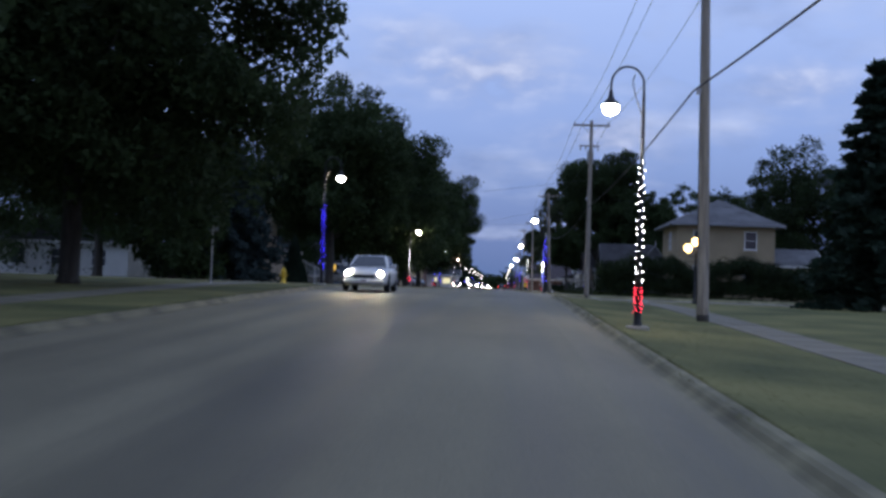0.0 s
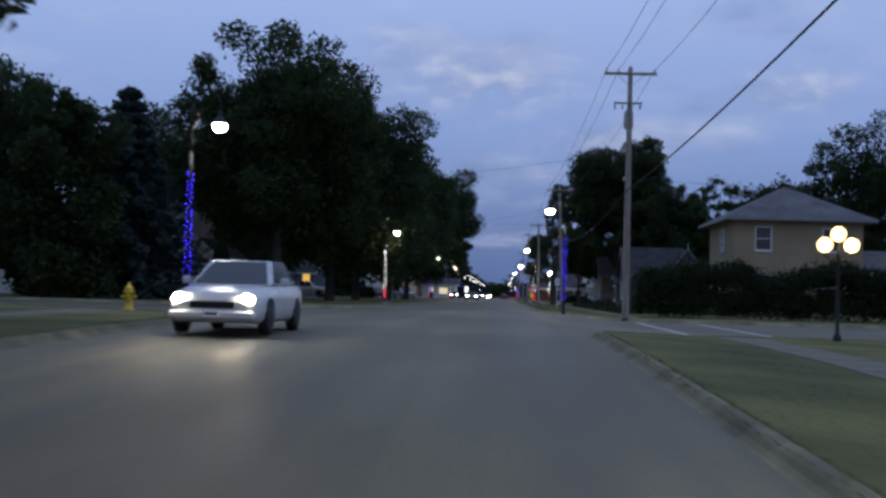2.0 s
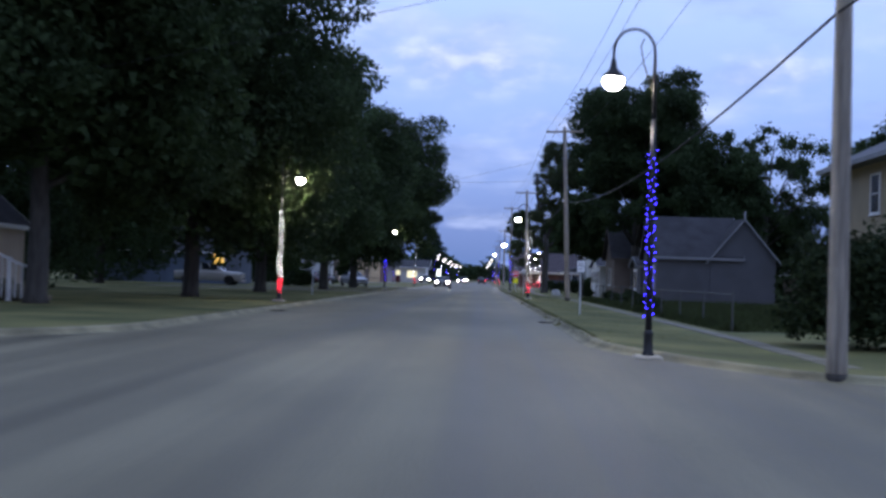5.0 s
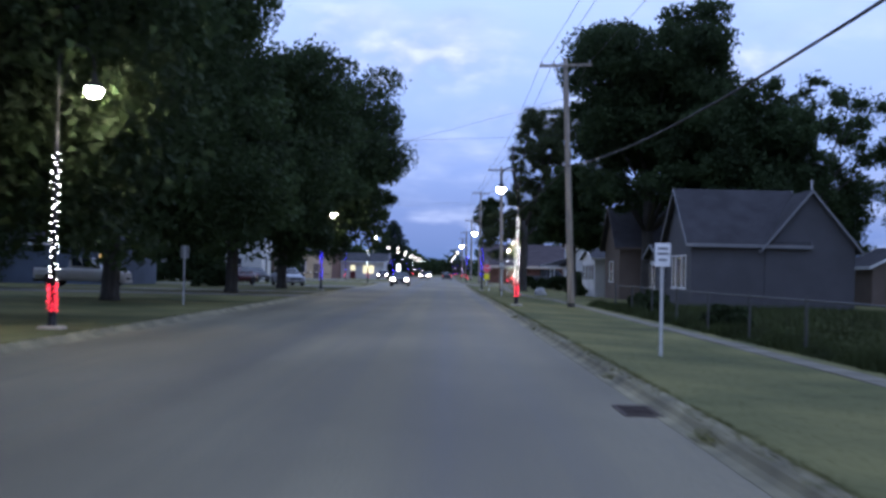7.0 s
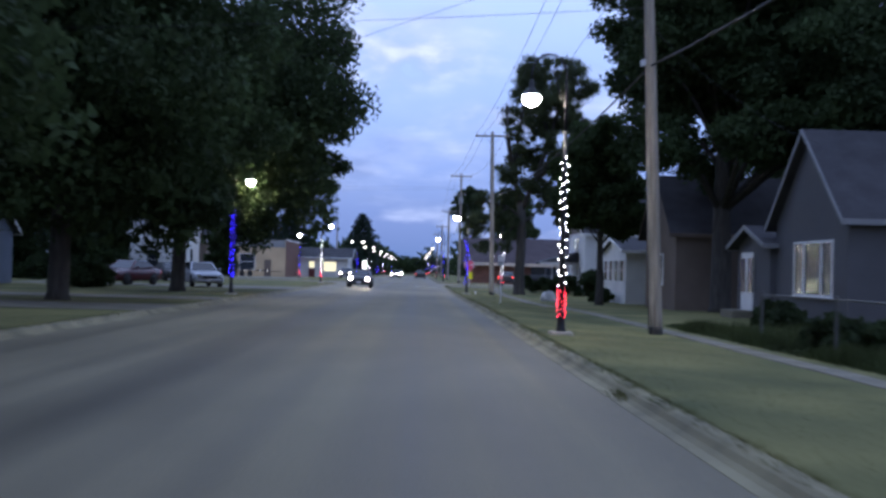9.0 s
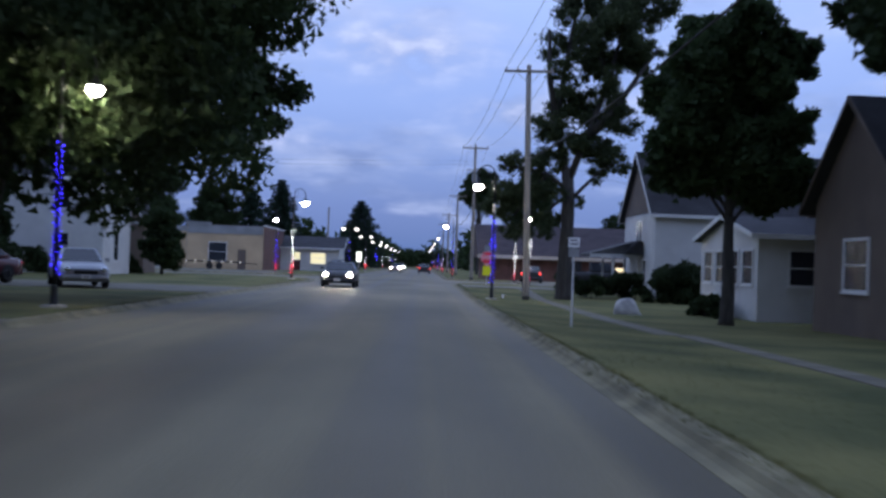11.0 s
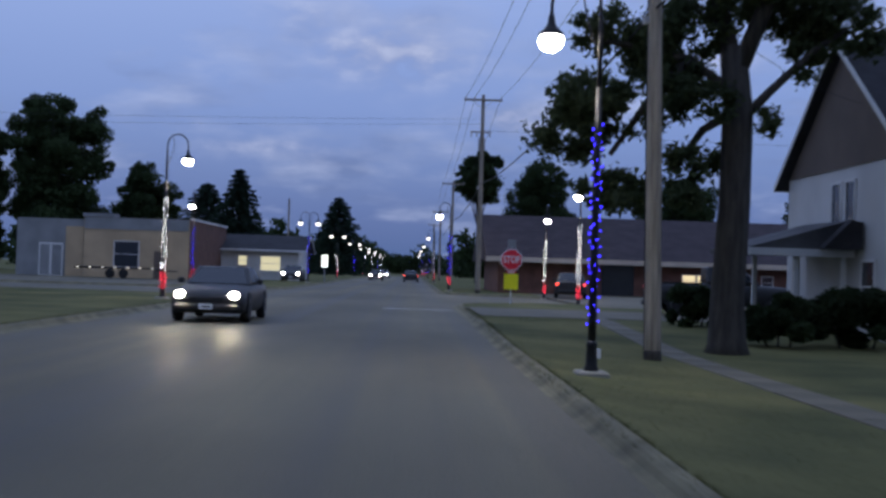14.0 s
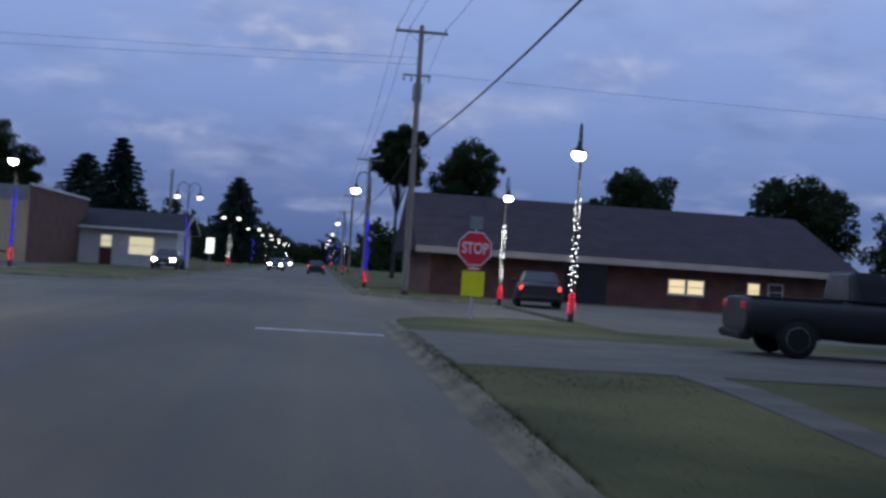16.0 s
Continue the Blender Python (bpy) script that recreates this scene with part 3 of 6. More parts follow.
# ---- utility poles and wires ----
# place, height, lean in degrees (towards the street), height of the telephone cable, its sag to the next pole, its side step
POLES = [(6.0, -12.0, 11.3, 0.0, 6.7, 0.35, -0.17), (5.76, 36.9, 11.6, 0.9, 6.6, 0.3, -0.32), (5.63, 78.7, 11.7, 0.0, 6.0, 0.95, -0.1), (5.66, 134.5, 11.4, 2.4, 6.5, 0.5, 0.0), (5.08, 186.0, 11.4, 1.1, 6.8, 0.5, 0.0),
         (4.54, 234.4, 12.35, 0.0, 6.8, 0.5, 0.0), (4.6, 285.0, 11.0, 0.0, 6.8, 0.5, 0.0), (4.6, 335.0, 10.6, 0.0, 6.8, 0.5, 0.0), (4.6, 385.0, 10.6, 0.0, 6.8, 0.5, 0.0)]


def utility_pole(x, y, can, top, lean):
    ob = thing("utility_pole", "weathered wooden utility pole with a crossarm", "utility pole", group="utility poles")
    ob.matrix_basis = pose(x, y, lawn_z(x, y), 0, -lean, 0)
    part("pole", Shape().lathe([(0.172, -0.3), (0.165, 0.5), (0.158, 1.6), (0.15, 4.0), (0.125, 8.0), (0.105, top), (0.05, top + 0.06)], seg=14), POLE_WOOD, ob, smooth=True)
    part("pole_foot", Shape().lathe([(0.175, -0.3), (0.176, 0.12), (0.167, 0.2)], seg=14), BARK, ob, "dark foot of the pole", smooth=True)
    part("crossarm", Shape().soft_box(-1.2, -0.16, top - 0.35, 1.2, -0.05, top - 0.23, 0.01), POLE_WOOD, ob, "weathered wooden crossarm")
    for sx in (-1, 1):
        part("brace", Shape().tube([(sx * 0.62, -0.17, top - 0.34), (0, -0.13, top - 0.9)], 0.015, 5), GALV, ob)
    for ix in (-1.1, -0.55, 1.1):
        part("insulator", Shape().lathe([(0.02, 0), (0.045, 0.03), (0.03, 0.07), (0.05, 0.1), (0.02, 0.16)], (ix, -0.105, top - 0.23), 8), GALV, ob, smooth=True)
    part("cable_clamp", Shape().soft_box(-0.24, -0.06, 6.5, -0.1, 0.06, 6.66, 0.01), GALV, ob)
    if can:
        part("transformer", Shape().lathe([(0.05, 0), (0.2, 0.03), (0.22, 0.1), (0.22, 0.75), (0.19, 0.85), (0.05, 0.92)], (0.0, 0.36, 8.9), 12), GALV, ob, "grey transformer can", smooth=True)
        part("cutout_arm", Shape().soft_box(-0.75, -0.2, 10.0, 0.55, -0.12, 10.08, 0.01), POLE_WOOD, ob, "short wooden arm with fuses")
        for ix in (-0.7, -0.35, 0.45):
            part("fuse", Shape().lathe([(0.03, -0.32), (0.045, -0.2), (0.03, -0.1), (0.05, 0.0), (0.02, 0.05)], (ix, -0.24, 10.05), 8), GALV, ob, smooth=True)
    else:
        part("ground_wire", Shape().tube([(-0.17, 0, 0.1), (-0.16, 0, 4), (-0.135, 0, 8), (-0.115, 0, top - 0.4)], 0.012, 5), WIRE, ob)
    return ob


for i, (x, y, top, lean, *_) in enumerate(POLES):
    utility_pole(x, y, i in (2, 5), top, lean)


def sag(a, b, drop, n=14):
    a, b = Vector(a), Vector(b)
    return [a.lerp(b, i / n) - Vector((0, 0, 4 * drop * (i / n) * (1 - i / n))) for i in range(n + 1)]


for (x0, y0, t0, l0, c0, d0, o0), (x1, y1, t1, l1, c1, _, o1) in zip(POLES, POLES[1:]):
    za, zb = lawn_z(x0, y0), lawn_z(x1, y1)
    s0, s1 = math.sin(radians(l0)), math.sin(radians(l1))
    for ox in (-1.1, -0.55, 1.1):
        solid("power_line", Shape().tube(sag((x0 + ox - s0 * t0, y0 - 0.1, za + t0 - 0.1), (x1 + ox - s1 * t1, y1 - 0.1, zb + t1 - 0.1), 0.7), 0.011, 5), WIRE, "thin black overhead power line", "cable", "overhead cables")
    solid("telephone_cable", Shape().tube(sag((x0 - s0 * c0 + o0, y0, za + c0), (x1 - s1 * c1 + o1, y1, zb + c1), d0), 0.028, 6), WIRE, "thick black overhead telephone cable", "cable", "overhead cables")
# lines that cross over the street
for a, b in (((5.6, 78.7, 7.6), (-20.0, 98, 7.0)), ((5.25, 134.5, 9.6), (-24.0, 160, 5.6)), ((5.3, 134.5, 7.9), (-30.0, 141, 8.1)), ((5.4, 134.5, 7.4), (13.0, 142.7, 5.6)), ((5.6, 78.7, 6.4), (30, 84, 7.0)),
             ((4.54, 234.4, 11.0), (-60, 233, 10.4)), ((4.54, 234.4, 10.7), (-60, 236, 10.1)), ((4.54, 234.4, 10.3), (70, 232, 10.2)), ((5.1, 186, 7.2), (13.2, 195, 6.3))):
    solid("service_line", Shape().tube(sag(a, b, 0.45), 0.007, 5), WIRE, "thin black service line slung over the street", "cable", "overhead cables")


# ---- trees ----
def leaf_cloud(rng, centres, radii, count, size, squash=0.8, shell=0.55, coarse=0):
    """Many small three-cornered leaf sprays in lobes; the last few lobes, coarse in number, take larger ones."""
    centres, radii = np.array(centres), np.array(radii)
    w = radii ** 2
    if coarse:
        w[-coarse:] *= 0.6
    pick = rng.choice(len(radii), count, p=w / w.sum())
    d = rng.normal(size=(count, 3))
    d /= np.linalg.norm(d, axis=1)[:, None]
    r = radii[pick] * (shell + (1 - shell) * rng.random(count)) * (1 + 0.07 * rng.normal(size=count))
    if shell <= 0.3:
        r = radii[pick] * np.minimum(0.1 + 0.62 * np.abs(rng.normal(size=count)), 1.35)
    axes = rng.uniform(0.8, 1.25, size=(len(radii), 3)) * np.array([1, 1, squash])
    p = centres[pick] + d * r[:, None] * axes[pick]
    a = rng.normal(size=(count, 3)); a /= np.linalg.norm(a, axis=1)[:, None]
    b = np.cross(a, rng.normal(size=(count, 3))); b /= np.linalg.norm(b, axis=1)[:, None]
    s_ = size * (0.6 + 0.8 * rng.random(count)) * np.where(pick >= len(radii) - coarse, 1.5, 1.0)
    s_ = s_[:, None]
    v = np.stack([p - a * s_, p + a * s_ * 0.8 + b * s_ * 0.7, p + a * s_ * 0.9 - b * s_ * 0.6], axis=1).reshape(-1, 3)
    return v, np.arange(count * 3).reshape(-1, 3)


def mesh_arrays(name, v, f, material):
    me = bpy.data.meshes.new(name)
    me.vertices.add(len(v)); me.vertices.foreach_set("co", np.asarray(v, dtype=np.float32).ravel())
    me.loops.add(f.size); me.loops.foreach_set("vertex_index", f.astype(np.int32).ravel())
    me.polygons.add(len(f)); me.polygons.foreach_set("loop_start", np.arange(0, f.size, f.shape[1], dtype=np.int32))
    me.update(calc_edges=True)
    me.materials.append(material)
    return me


def broad_tree(x, y, height, spread, seed, label, leaf=None, trunk_r=0.32, fork=None, lobes=16, count=9000, size=0.30, lean=(0, 0), low=0.3, tall=0.62, shell=0.55, lobe=(0.30, 0.48), extra=()):
    rng = np.random.default_rng(seed)
    z = lawn_z(x, y)
    ob = thing("tree", label, "tree", group="broad-leaved street trees", at=(x, y, z))
    fork = fork or height * 0.24
    sh = Shape()
    sh.tube([(0, 0, -0.2), (0.02, 0, 0.25), (0.05, 0.02, fork * 0.6), (lean[0] * 0.2, lean[1] * 0.2, fork), (lean[0] * 0.5, lean[1] * 0.5, height * 0.55), (lean[0] * 0.8, lean[1] * 0.8, height * 0.8)],
            [trunk_r * 1.5, trunk_r * 1.1, trunk_r, trunk_r * 0.85, trunk_r * 0.45, trunk_r * 0.12], 10)
    centres, radii = [], []
    for i in range(lobes):
        u = (i + 0.5) / lobes
        hz = height * (low + (0.92 - low) * u)
        prof = math.sin(math.pi * min(1, 0.22 + 0.78 * (1 - u)) ** 0.9) if u > 0.35 else 0.75 + 0.7 * u
        rad = spread * max(0.12, min(1.0, prof)) * tall
        ang = i * 2.399 + rng.uniform(-0.4, 0.4)
        c = (rad * math.cos(ang) + lean[0] * u, rad * math.sin(ang) + lean[1] * u, hz)
        centres.append(c)
        radii.append(spread * rng.uniform(*lobe))
        b0 = Vector((lean[0] * 0.3, lean[1] * 0.3, fork + (hz - fork) * 0.35 if hz > fork else fork * 0.9))
        mid = b0.lerp(Vector(c), 0.5) + Vector((0, 0, 0.3))
        sh.tube([b0, mid, c], [trunk_r * 0.34, trunk_r * 0.2, 0.03], 6)
    for dx, dy, hz, r_ in extra:
        centres.append((dx, dy, hz))
        radii.append(r_)
        b0 = Vector((0, 0, fork * 0.95))
        sh.tube([b0, b0.lerp(Vector((dx, dy, hz)), 0.5) + Vector((0, 0, 0.7)), (dx, dy, hz)], [trunk_r * 0.4, trunk_r * 0.22, 0.03], 6)
    part("trunk", sh, BARK, ob, "dark furrowed trunk and limbs", smooth=True)
    sub_c, sub_r = list(centres), [r_ * 0.8 for r_ in radii]
    for c, r_ in zip(centres, radii):
        for k in range(7):
            d = rng.normal(size=3)
            d /= np.linalg.norm(d)
            sub_c.append(tuple(np.array(c) + d * np.array([1, 1, 0.8]) * r_ * rng.uniform(0.6, 1.0)))
            sub_r.append(r_ * rng.uniform(0.25, 0.5))
    core = 0
    if shell < 0.5:
        sub_c, sub_r = sub_c[len(centres):], sub_r[len(centres):]
    else:
        core = 9
        for k in range(core):
            u = (k + 0.5) / core
            hz = height * (low + 0.03 + (0.80 - low) * u)
            ang = k * 2.399
            sub_c.append((lean[0] * u + spread * 0.24 * math.cos(ang), lean[1] * u + spread * 0.24 * math.sin(ang), hz))
            sub_r.append(spread * (0.46 - 0.2 * u))
    v, f = leaf_cloud(rng, sub_c, sub_r, int(count * 4.4), size * 0.44, shell=min(shell, 0.45), coarse=core)
    cr_ = new("crown", mesh_arrays("crown", v, f, leaf or LEAF))
    cr_.parent = ob
    tagged(cr_, "dense dark green leaves")
    return ob


def conifer(x, y, height, spread, seed, label, needle=None, count=5200, power=0.85):
    rng = np.random.default_rng(seed)
    z = lawn_z(x, y)
    ob = thing("conifer", label, "conifer", group="conifers", at=(x, y, z))
    sh = Shape().tube([(0, 0, -0.2), (0, 0, height * 0.5), (0, 0, height * 0.97)], [0.22, 0.12, 0.02], 8)
    tiers = int(height * 1.6)
    V, k = [], max(20, count // (tiers * 9))
    for i in range(tiers):
        u = i / tiers
        hz = height * (0.06 + 0.94 * u)
        rad = spread * (1 - u) ** power * rng.uniform(0.82, 1.08)
        for j in range(9):
            a = j * 2 * math.pi / 9 + i * 1.3 + rng.uniform(-0.2, 0.2)
            r_ = rad * rng.uniform(0.75, 1.1)
            tip = np.array([r_ * math.cos(a), r_ * math.sin(a), hz - 0.22 * r_])
            root = np.array([0, 0, hz + 0.1])
            t_ = rng.random(k) ** 0.7
            p = root + (tip - root) * t_[:, None] + rng.normal(size=(k, 3)) * np.array([0.13, 0.13, 0.10]) * (0.4 + r_ * 0.22)
            V.append(p)
            if j % 3 == 0:
                sh.tube([root, tip], [0.035, 0.01], 4)
    p = np.concatenate(V)
    n_ = len(p)
    a = rng.normal(size=(n_, 3)) * np.array([1, 1, 0.5]); a /= np.linalg.norm(a, axis=1)[:, None]
    b = np.cross(a, rng.normal(size=(n_, 3))); b /= np.linalg.norm(b, axis=1)[:, None]
    s_ = (0.16 + 0.12 * rng.random(n_))[:, None] * min(1.5, 0.6 + height / 14)
    v = np.stack([p - a * s_, p + b * s_ * 0.4, p + a * s_, p - b * s_ * 0.4], axis=1).reshape(-1, 3)
    part("trunk", sh, BARK, ob, "straight dark trunk and branches")
    cr_ = new("crown", mesh_arrays("crown", v, np.arange(n_ * 4).reshape(-1, 4), needle or NEEDLE))
    cr_.parent = ob
    tagged(cr_, "dense dark needles")
    return ob


DARK = "large dark green broad-leaved tree overhanging the street"
BEHIND = "dark broad-leaved tree standing behind houses"
broad_tree(-15.5, 20, 17, 8.5, 11, DARK, count=15000, low=0.22)
broad_tree(-14.3, 41, 16, 8.2, 12, DARK, count=18000, low=0.24, extra=((6.4, 0.5, 6.6, 2.2), (6.2, 1.0, 9.6, 2.4), (5.4, -1.0, 12.5, 2.2)))
broad_tree(-25, 30, 16, 8, 13, BEHIND, count=9000, low=0.15)
broad_tree(-26, 50, 15, 7, 10, BEHIND, count=9000, low=0.12)
broad_tree(-13.9, 95, 15.4, 7.3, 14, DARK, count=18000, low=0.36, extra=((0.5, 5, 3.8, 1.8), (2.5, 3, 4.2, 1.6)))
broad_tree(-12.7, 109, 14.4, 7.6, 15, DARK, count=18000, low=0.26)
broad_tree(-13, 126, 14.8, 7.8, 16, DARK, count=16000, low=0.24, extra=((-3, -1, 3.9, 1.9), (2.5, -2, 4.2, 1.7), (-1, 3, 4.1, 1.8), (4.4, -2, 12.4, 2.2), (2.0, -3, 14.4, 2.0)))
broad_tree(-11.8, 144.2, 14.6, 7.8, 17, DARK, count=20000, low=0.25, extra=((2.5, -2, 4.2, 1.7), (-3, -1, 3.9, 1.9), (-5.2, 1, 4.0, 2.0), (0.5, 3, 4.2, 1.8), (-1.5, -4, 4.2, 1.7)))
broad_tree(-11.5, 161.0, 15.4, 9.0, 18, DARK, count=31000, low=0.34, lean=(0.3, 4.0), extra=((-3, -2, 4.5, 1.9), (0, -4, 4.6, 1.8), (2.6, -1, 5.2, 1.8), (-5.4, 1.5, 4.3, 2.0), (-2, 3, 4.6, 1.8),
           (4.9, 6.5, 5.2, 1.15), (5.9, 6.7, 6.0, 1.2), (3.7, 6.0, 5.2, 1.25), (6.5, 7.2, 6.9, 1.2), (5.2, 7.4, 7.1, 1.5), (3.6, 7.0, 7.0, 1.7), (1.6, 6.0, 6.0, 1.7), (5.6, 7.4, 8.8, 1.6)))
broad_tree(-23.0, 187.5, 8.5, 3.2, 58, BEHIND, count=8000, low=0.12, trunk_r=0.18)
broad_tree(-27, 118, 15, 8, 19, BEHIND, low=0.14)
broad_tree(-28, 142, 15, 8, 20, BEHIND, low=0.18)
broad_tree(-33, 184, 10, 5, 21, BEHIND, count=6000)
broad_tree(-39, 290, 19.8, 6.6, 22, BEHIND, count=11000, size=0.45, low=0.16, tall=0.55)
broad_tree(-29.7, 292, 11.8, 4.4, 23, BEHIND, count=6000, size=0.42, low=0.12)
broad_tree(-48, 288, 17.2, 5.4, 24, BEHIND, count=8000, size=0.45, low=0.10)
broad_tree(-17.3, 206.5, 4.5, 1.6, 59, "small dark tree beside a side street", count=4000, size=0.22, low=0.15, trunk_r=0.1)
broad_tree(-29, 84, 13, 6, 25, BEHIND, count=9000, low=0.34)
broad_tree(-36, 16, 15, 8, 26, BEHIND, count=7000, low=0.06)
broad_tree(-38, 44, 15, 8, 27, BEHIND, count=7000, low=0.06)
broad_tree(-40, 100, 14, 8, 28, BEHIND, count=6000, low=0.06)
broad_tree(-36, 160, 14, 8, 30, BEHIND, count=6000, low=0.06)
broad_tree(-22.8, 82, 10.5, 4.6, 46, BEHIND, count=9000, low=0.04)
broad_tree(-46, 208, 11, 6, 47, BEHIND, count=9000, low=0.03)
broad_tree(-31, 190, 9, 5, 49, BEHIND, count=8000, low=0.03)
# right-hand side
broad_tree(12.9, 155.6, 18.8, 6.2, 31, "large dark green broad-leaved tree towering over houses", count=24000, low=0.46, trunk_r=0.42, lobes=20, extra=((1.5, -2.5, 7.4, 1.7), (-2.5, 0.5, 7.6, 1.6), (3.8, 0.5, 7.2, 1.7), (-3.2, -2.2, 7.0, 1.7), (3.4, -3.2, 6.8, 1.8), (0.2, -4.2, 7.2, 1.8), (5.2, 1.2, 7.0, 1.8), (0.5, 3.0, 7.0, 1.8)))
broad_tree(9.3, 165.6, 9.6, 3.0, 33, "bushy dark tree beside a porch", count=10000, low=0.44, trunk_r=0.2)
broad_tree(24.8, 160, 15.5, 4.6, 35, "thin-crowned tree behind houses", count=4200, low=0.4, tall=0.7, lobe=(0.3, 0.5), shell=0.3)
broad_tree(18.3, 151.0, 13.4, 4.4, 39, BEHIND, count=9000, low=0.42, trunk_r=0.24)
broad_tree(27.5, 167, 9.5, 5.5, 60, BEHIND, count=8000, low=0.05)
broad_tree(34, 158, 15, 5.5, 34, BEHIND, count=6000, low=0.3, lobe=(0.22, 0.4))
broad_tree(23, 176, 12, 5.5, 29, BEHIND, count=7000, low=0.2)
broad_tree(31, 126, 16, 6.2, 37, BEHIND, count=8000, low=0.25)
broad_tree(39, 121, 15, 6.5, 38, BEHIND, count=8000, low=0.2)
broad_tree(22.5, 120, 10.5, 4.0, 36, BEHIND, count=4200, low=0.3, lobe=(0.3, 0.5), shell=0.3)
broad_tree(8.2, 300, 16.8, 3.0, 41, "tall thin-stemmed tree behind a low building", count=5000, size=0.36, low=0.62, trunk_r=0.22)
broad_tree(17.6, 317, 16.8, 5.0, 42, BEHIND, count=7000, size=0.4, low=0.34)
broad_tree(30.5, 290, 12.2, 4.8, 43, BEHIND, count=6000, size=0.42, low=0.2)
broad_tree(47, 288, 12.6, 6, 44, BEHIND, count=6000, size=0.42, low=0.2)
broad_tree(57, 280, 12, 7, 45, BEHIND, count=5000, size=0.42, low=0.2)


def forked_tree(x, y, seed):
    """A tall old street tree: a thick trunk that forks high up, a leaning crown and leafy sprays down the stem."""
    rng = np.random.default_rng(seed)
    ob = thing("tree", "tall broad-leaved tree with a thick forked trunk", "tree", group="broad-leaved street trees", at=(x, y, lawn_z(x, y)))
    sh = Shape().tube([(0, 0, -0.2), (0, 0, 0.2), (-0.02, 0, 1.2), (0.08, 0, 3.2), (0.1, 0, 5.2), (0.0, 0.1, 6.6)], [0.56, 0.42, 0.36, 0.34, 0.33, 0.29], 14)
    limbs = [[(0, 0, 6.2), (-0.5, 0.3, 8.5), (-0.3, 0.6, 11.5), (0.3, 0.8, 14.8)], [(0.05, 0, 6.0), (0.9, -0.2, 8.2), (1.9, -0.3, 11.0), (2.8, 0.2, 14.6)],
             [(0.9, -0.2, 8.2), (2.3, -0.8, 9.8), (4.3, -0.6, 12.8)], [(-0.5, 0.3, 8.5), (-1.1, -0.6, 11.0), (-1.2, -0.4, 13.6)], [(1.9, -0.3, 11.0), (1.6, 1.4, 13.0), (1.8, 2.0, 15.4)],
             [(0.08, 0, 4.9), (0.7, -0.2, 5.6), (1.6, -0.3, 6.5), (2.3, -0.3, 7.0)], [(0.0, 0, 5.6), (-1.0, 0.0, 6.3), (-2.4, 0.1, 6.6), (-3.4, 0.2, 6.7)], [(0.9, -0.2, 8.2), (1.8, -0.4, 8.8), (2.4, -0.4, 9.2)],
             [(-1.0, 0.0, 6.3), (-1.8, 0.1, 5.4), (-2.6, 0.2, 4.2)], [(0.0, 0, 5.2), (-0.6, 0.2, 4.8), (-1.2, 0.3, 3.9)]]
    for j, limb in enumerate(limbs):
        k = len(limb)
        sh.tube(limb, [(0.19 if j < 5 else 0.10) * (1 - i / k) + 0.02 for i in range(k)], 8)
    part("trunk", sh, BARK, ob, "thick dark furrowed trunk and limbs", smooth=True)
    # sprays low on the stem: side, along the street, height, size
    cs = [(-3.2, 0.2, 6.9, 0.5), (-2.4, 0.1, 6.8, 0.75), (-1.6, 0.1, 7.3, 0.9), (-1.2, 0.2, 5.7, 0.85), (-2.2, 0.5, 5.9, 0.6), (1.6, -0.3, 7.7, 0.95), (2.4, -0.3, 7.0, 0.75), (1.5, -0.2, 6.3, 0.55),
          (2.4, -0.4, 9.2, 0.9), (-1.0, 0.3, 8.9, 1.0), (0.9, 0.2, 9.9, 1.15), (-0.3, 0.4, 10.0, 0.9), (0.5, -0.5, 5.0, 0.4), (0.7, 0.2, 8.2, 0.8), (1.6, 0.1, 10.6, 0.9), (-0.4, 0.5, 7.6, 0.8)]
    for i in range(22):
        cs.append((rng.uniform(-1.3, 2.9), rng.uniform(-1.2, 1.4), 6.8 + 5.4 * (i + rng.random()) / 22, rng.uniform(0.55, 0.9)))
    for i in range(19):
        u = (i + rng.random()) / 19
        cs.append((-3.7 + 3.2 * u, rng.uniform(-0.8, 1.0), 3.2 + rng.random() * (2.6 + 1.4 * u), rng.uniform(0.45, 0.8)))
    for i in range(38):
        u = rng.random()
        a = i * 2.399
        q = 3.4 * math.sqrt(rng.random()) * (1.0 - 0.35 * u)
        cs.append((2.0 + 1.15 * q * math.cos(a) + 0.4 * u, 0.4 + q * math.sin(a), 12.2 + 4.4 * u, rng.uniform(0.75, 1.25)))
    c2, r2 = [], []
    for cx, cy, cz, r in cs:
        for k in range(6):
            d = rng.normal(size=3)
            d /= np.linalg.norm(d)
            c2.append((cx + d[0] * r * 0.75, cy + d[1] * r * 0.75, cz + d[2] * r * 0.65))
            r2.append(r * rng.uniform(0.34, 0.58))
    v, f = leaf_cloud(rng, c2, r2, 135000, 0.075, shell=0.3)
    cr_ = new("crown", mesh_arrays("crown", v, f, LEAF_B))
    cr_.parent = ob
    tagged(cr_, "loose green leaves in ragged clumps")
    return ob


forked_tree(7.2, 188.4, 32)
TALL = "tall dark spruce with a ragged outline"
conifer(16.2, 54, 11.2, 3.4, 51, TALL, count=16000, power=0.75)
conifer(-20.0, 85.5, 11.5, 4.5, 52, "blue-grey spruce beside a house", NEEDLE_BLUE, count=18000, power=0.75)
conifer(-24.9, 328, 15.5, 6.6, 54, TALL, count=12000, power=0.7)
conifer(-32.6, 345, 14.5, 8.5, 55, TALL, count=12000, power=0.65)
conifer(-13.7, 378, 15, 7.5, 56, TALL, count=12000, power=0.65)

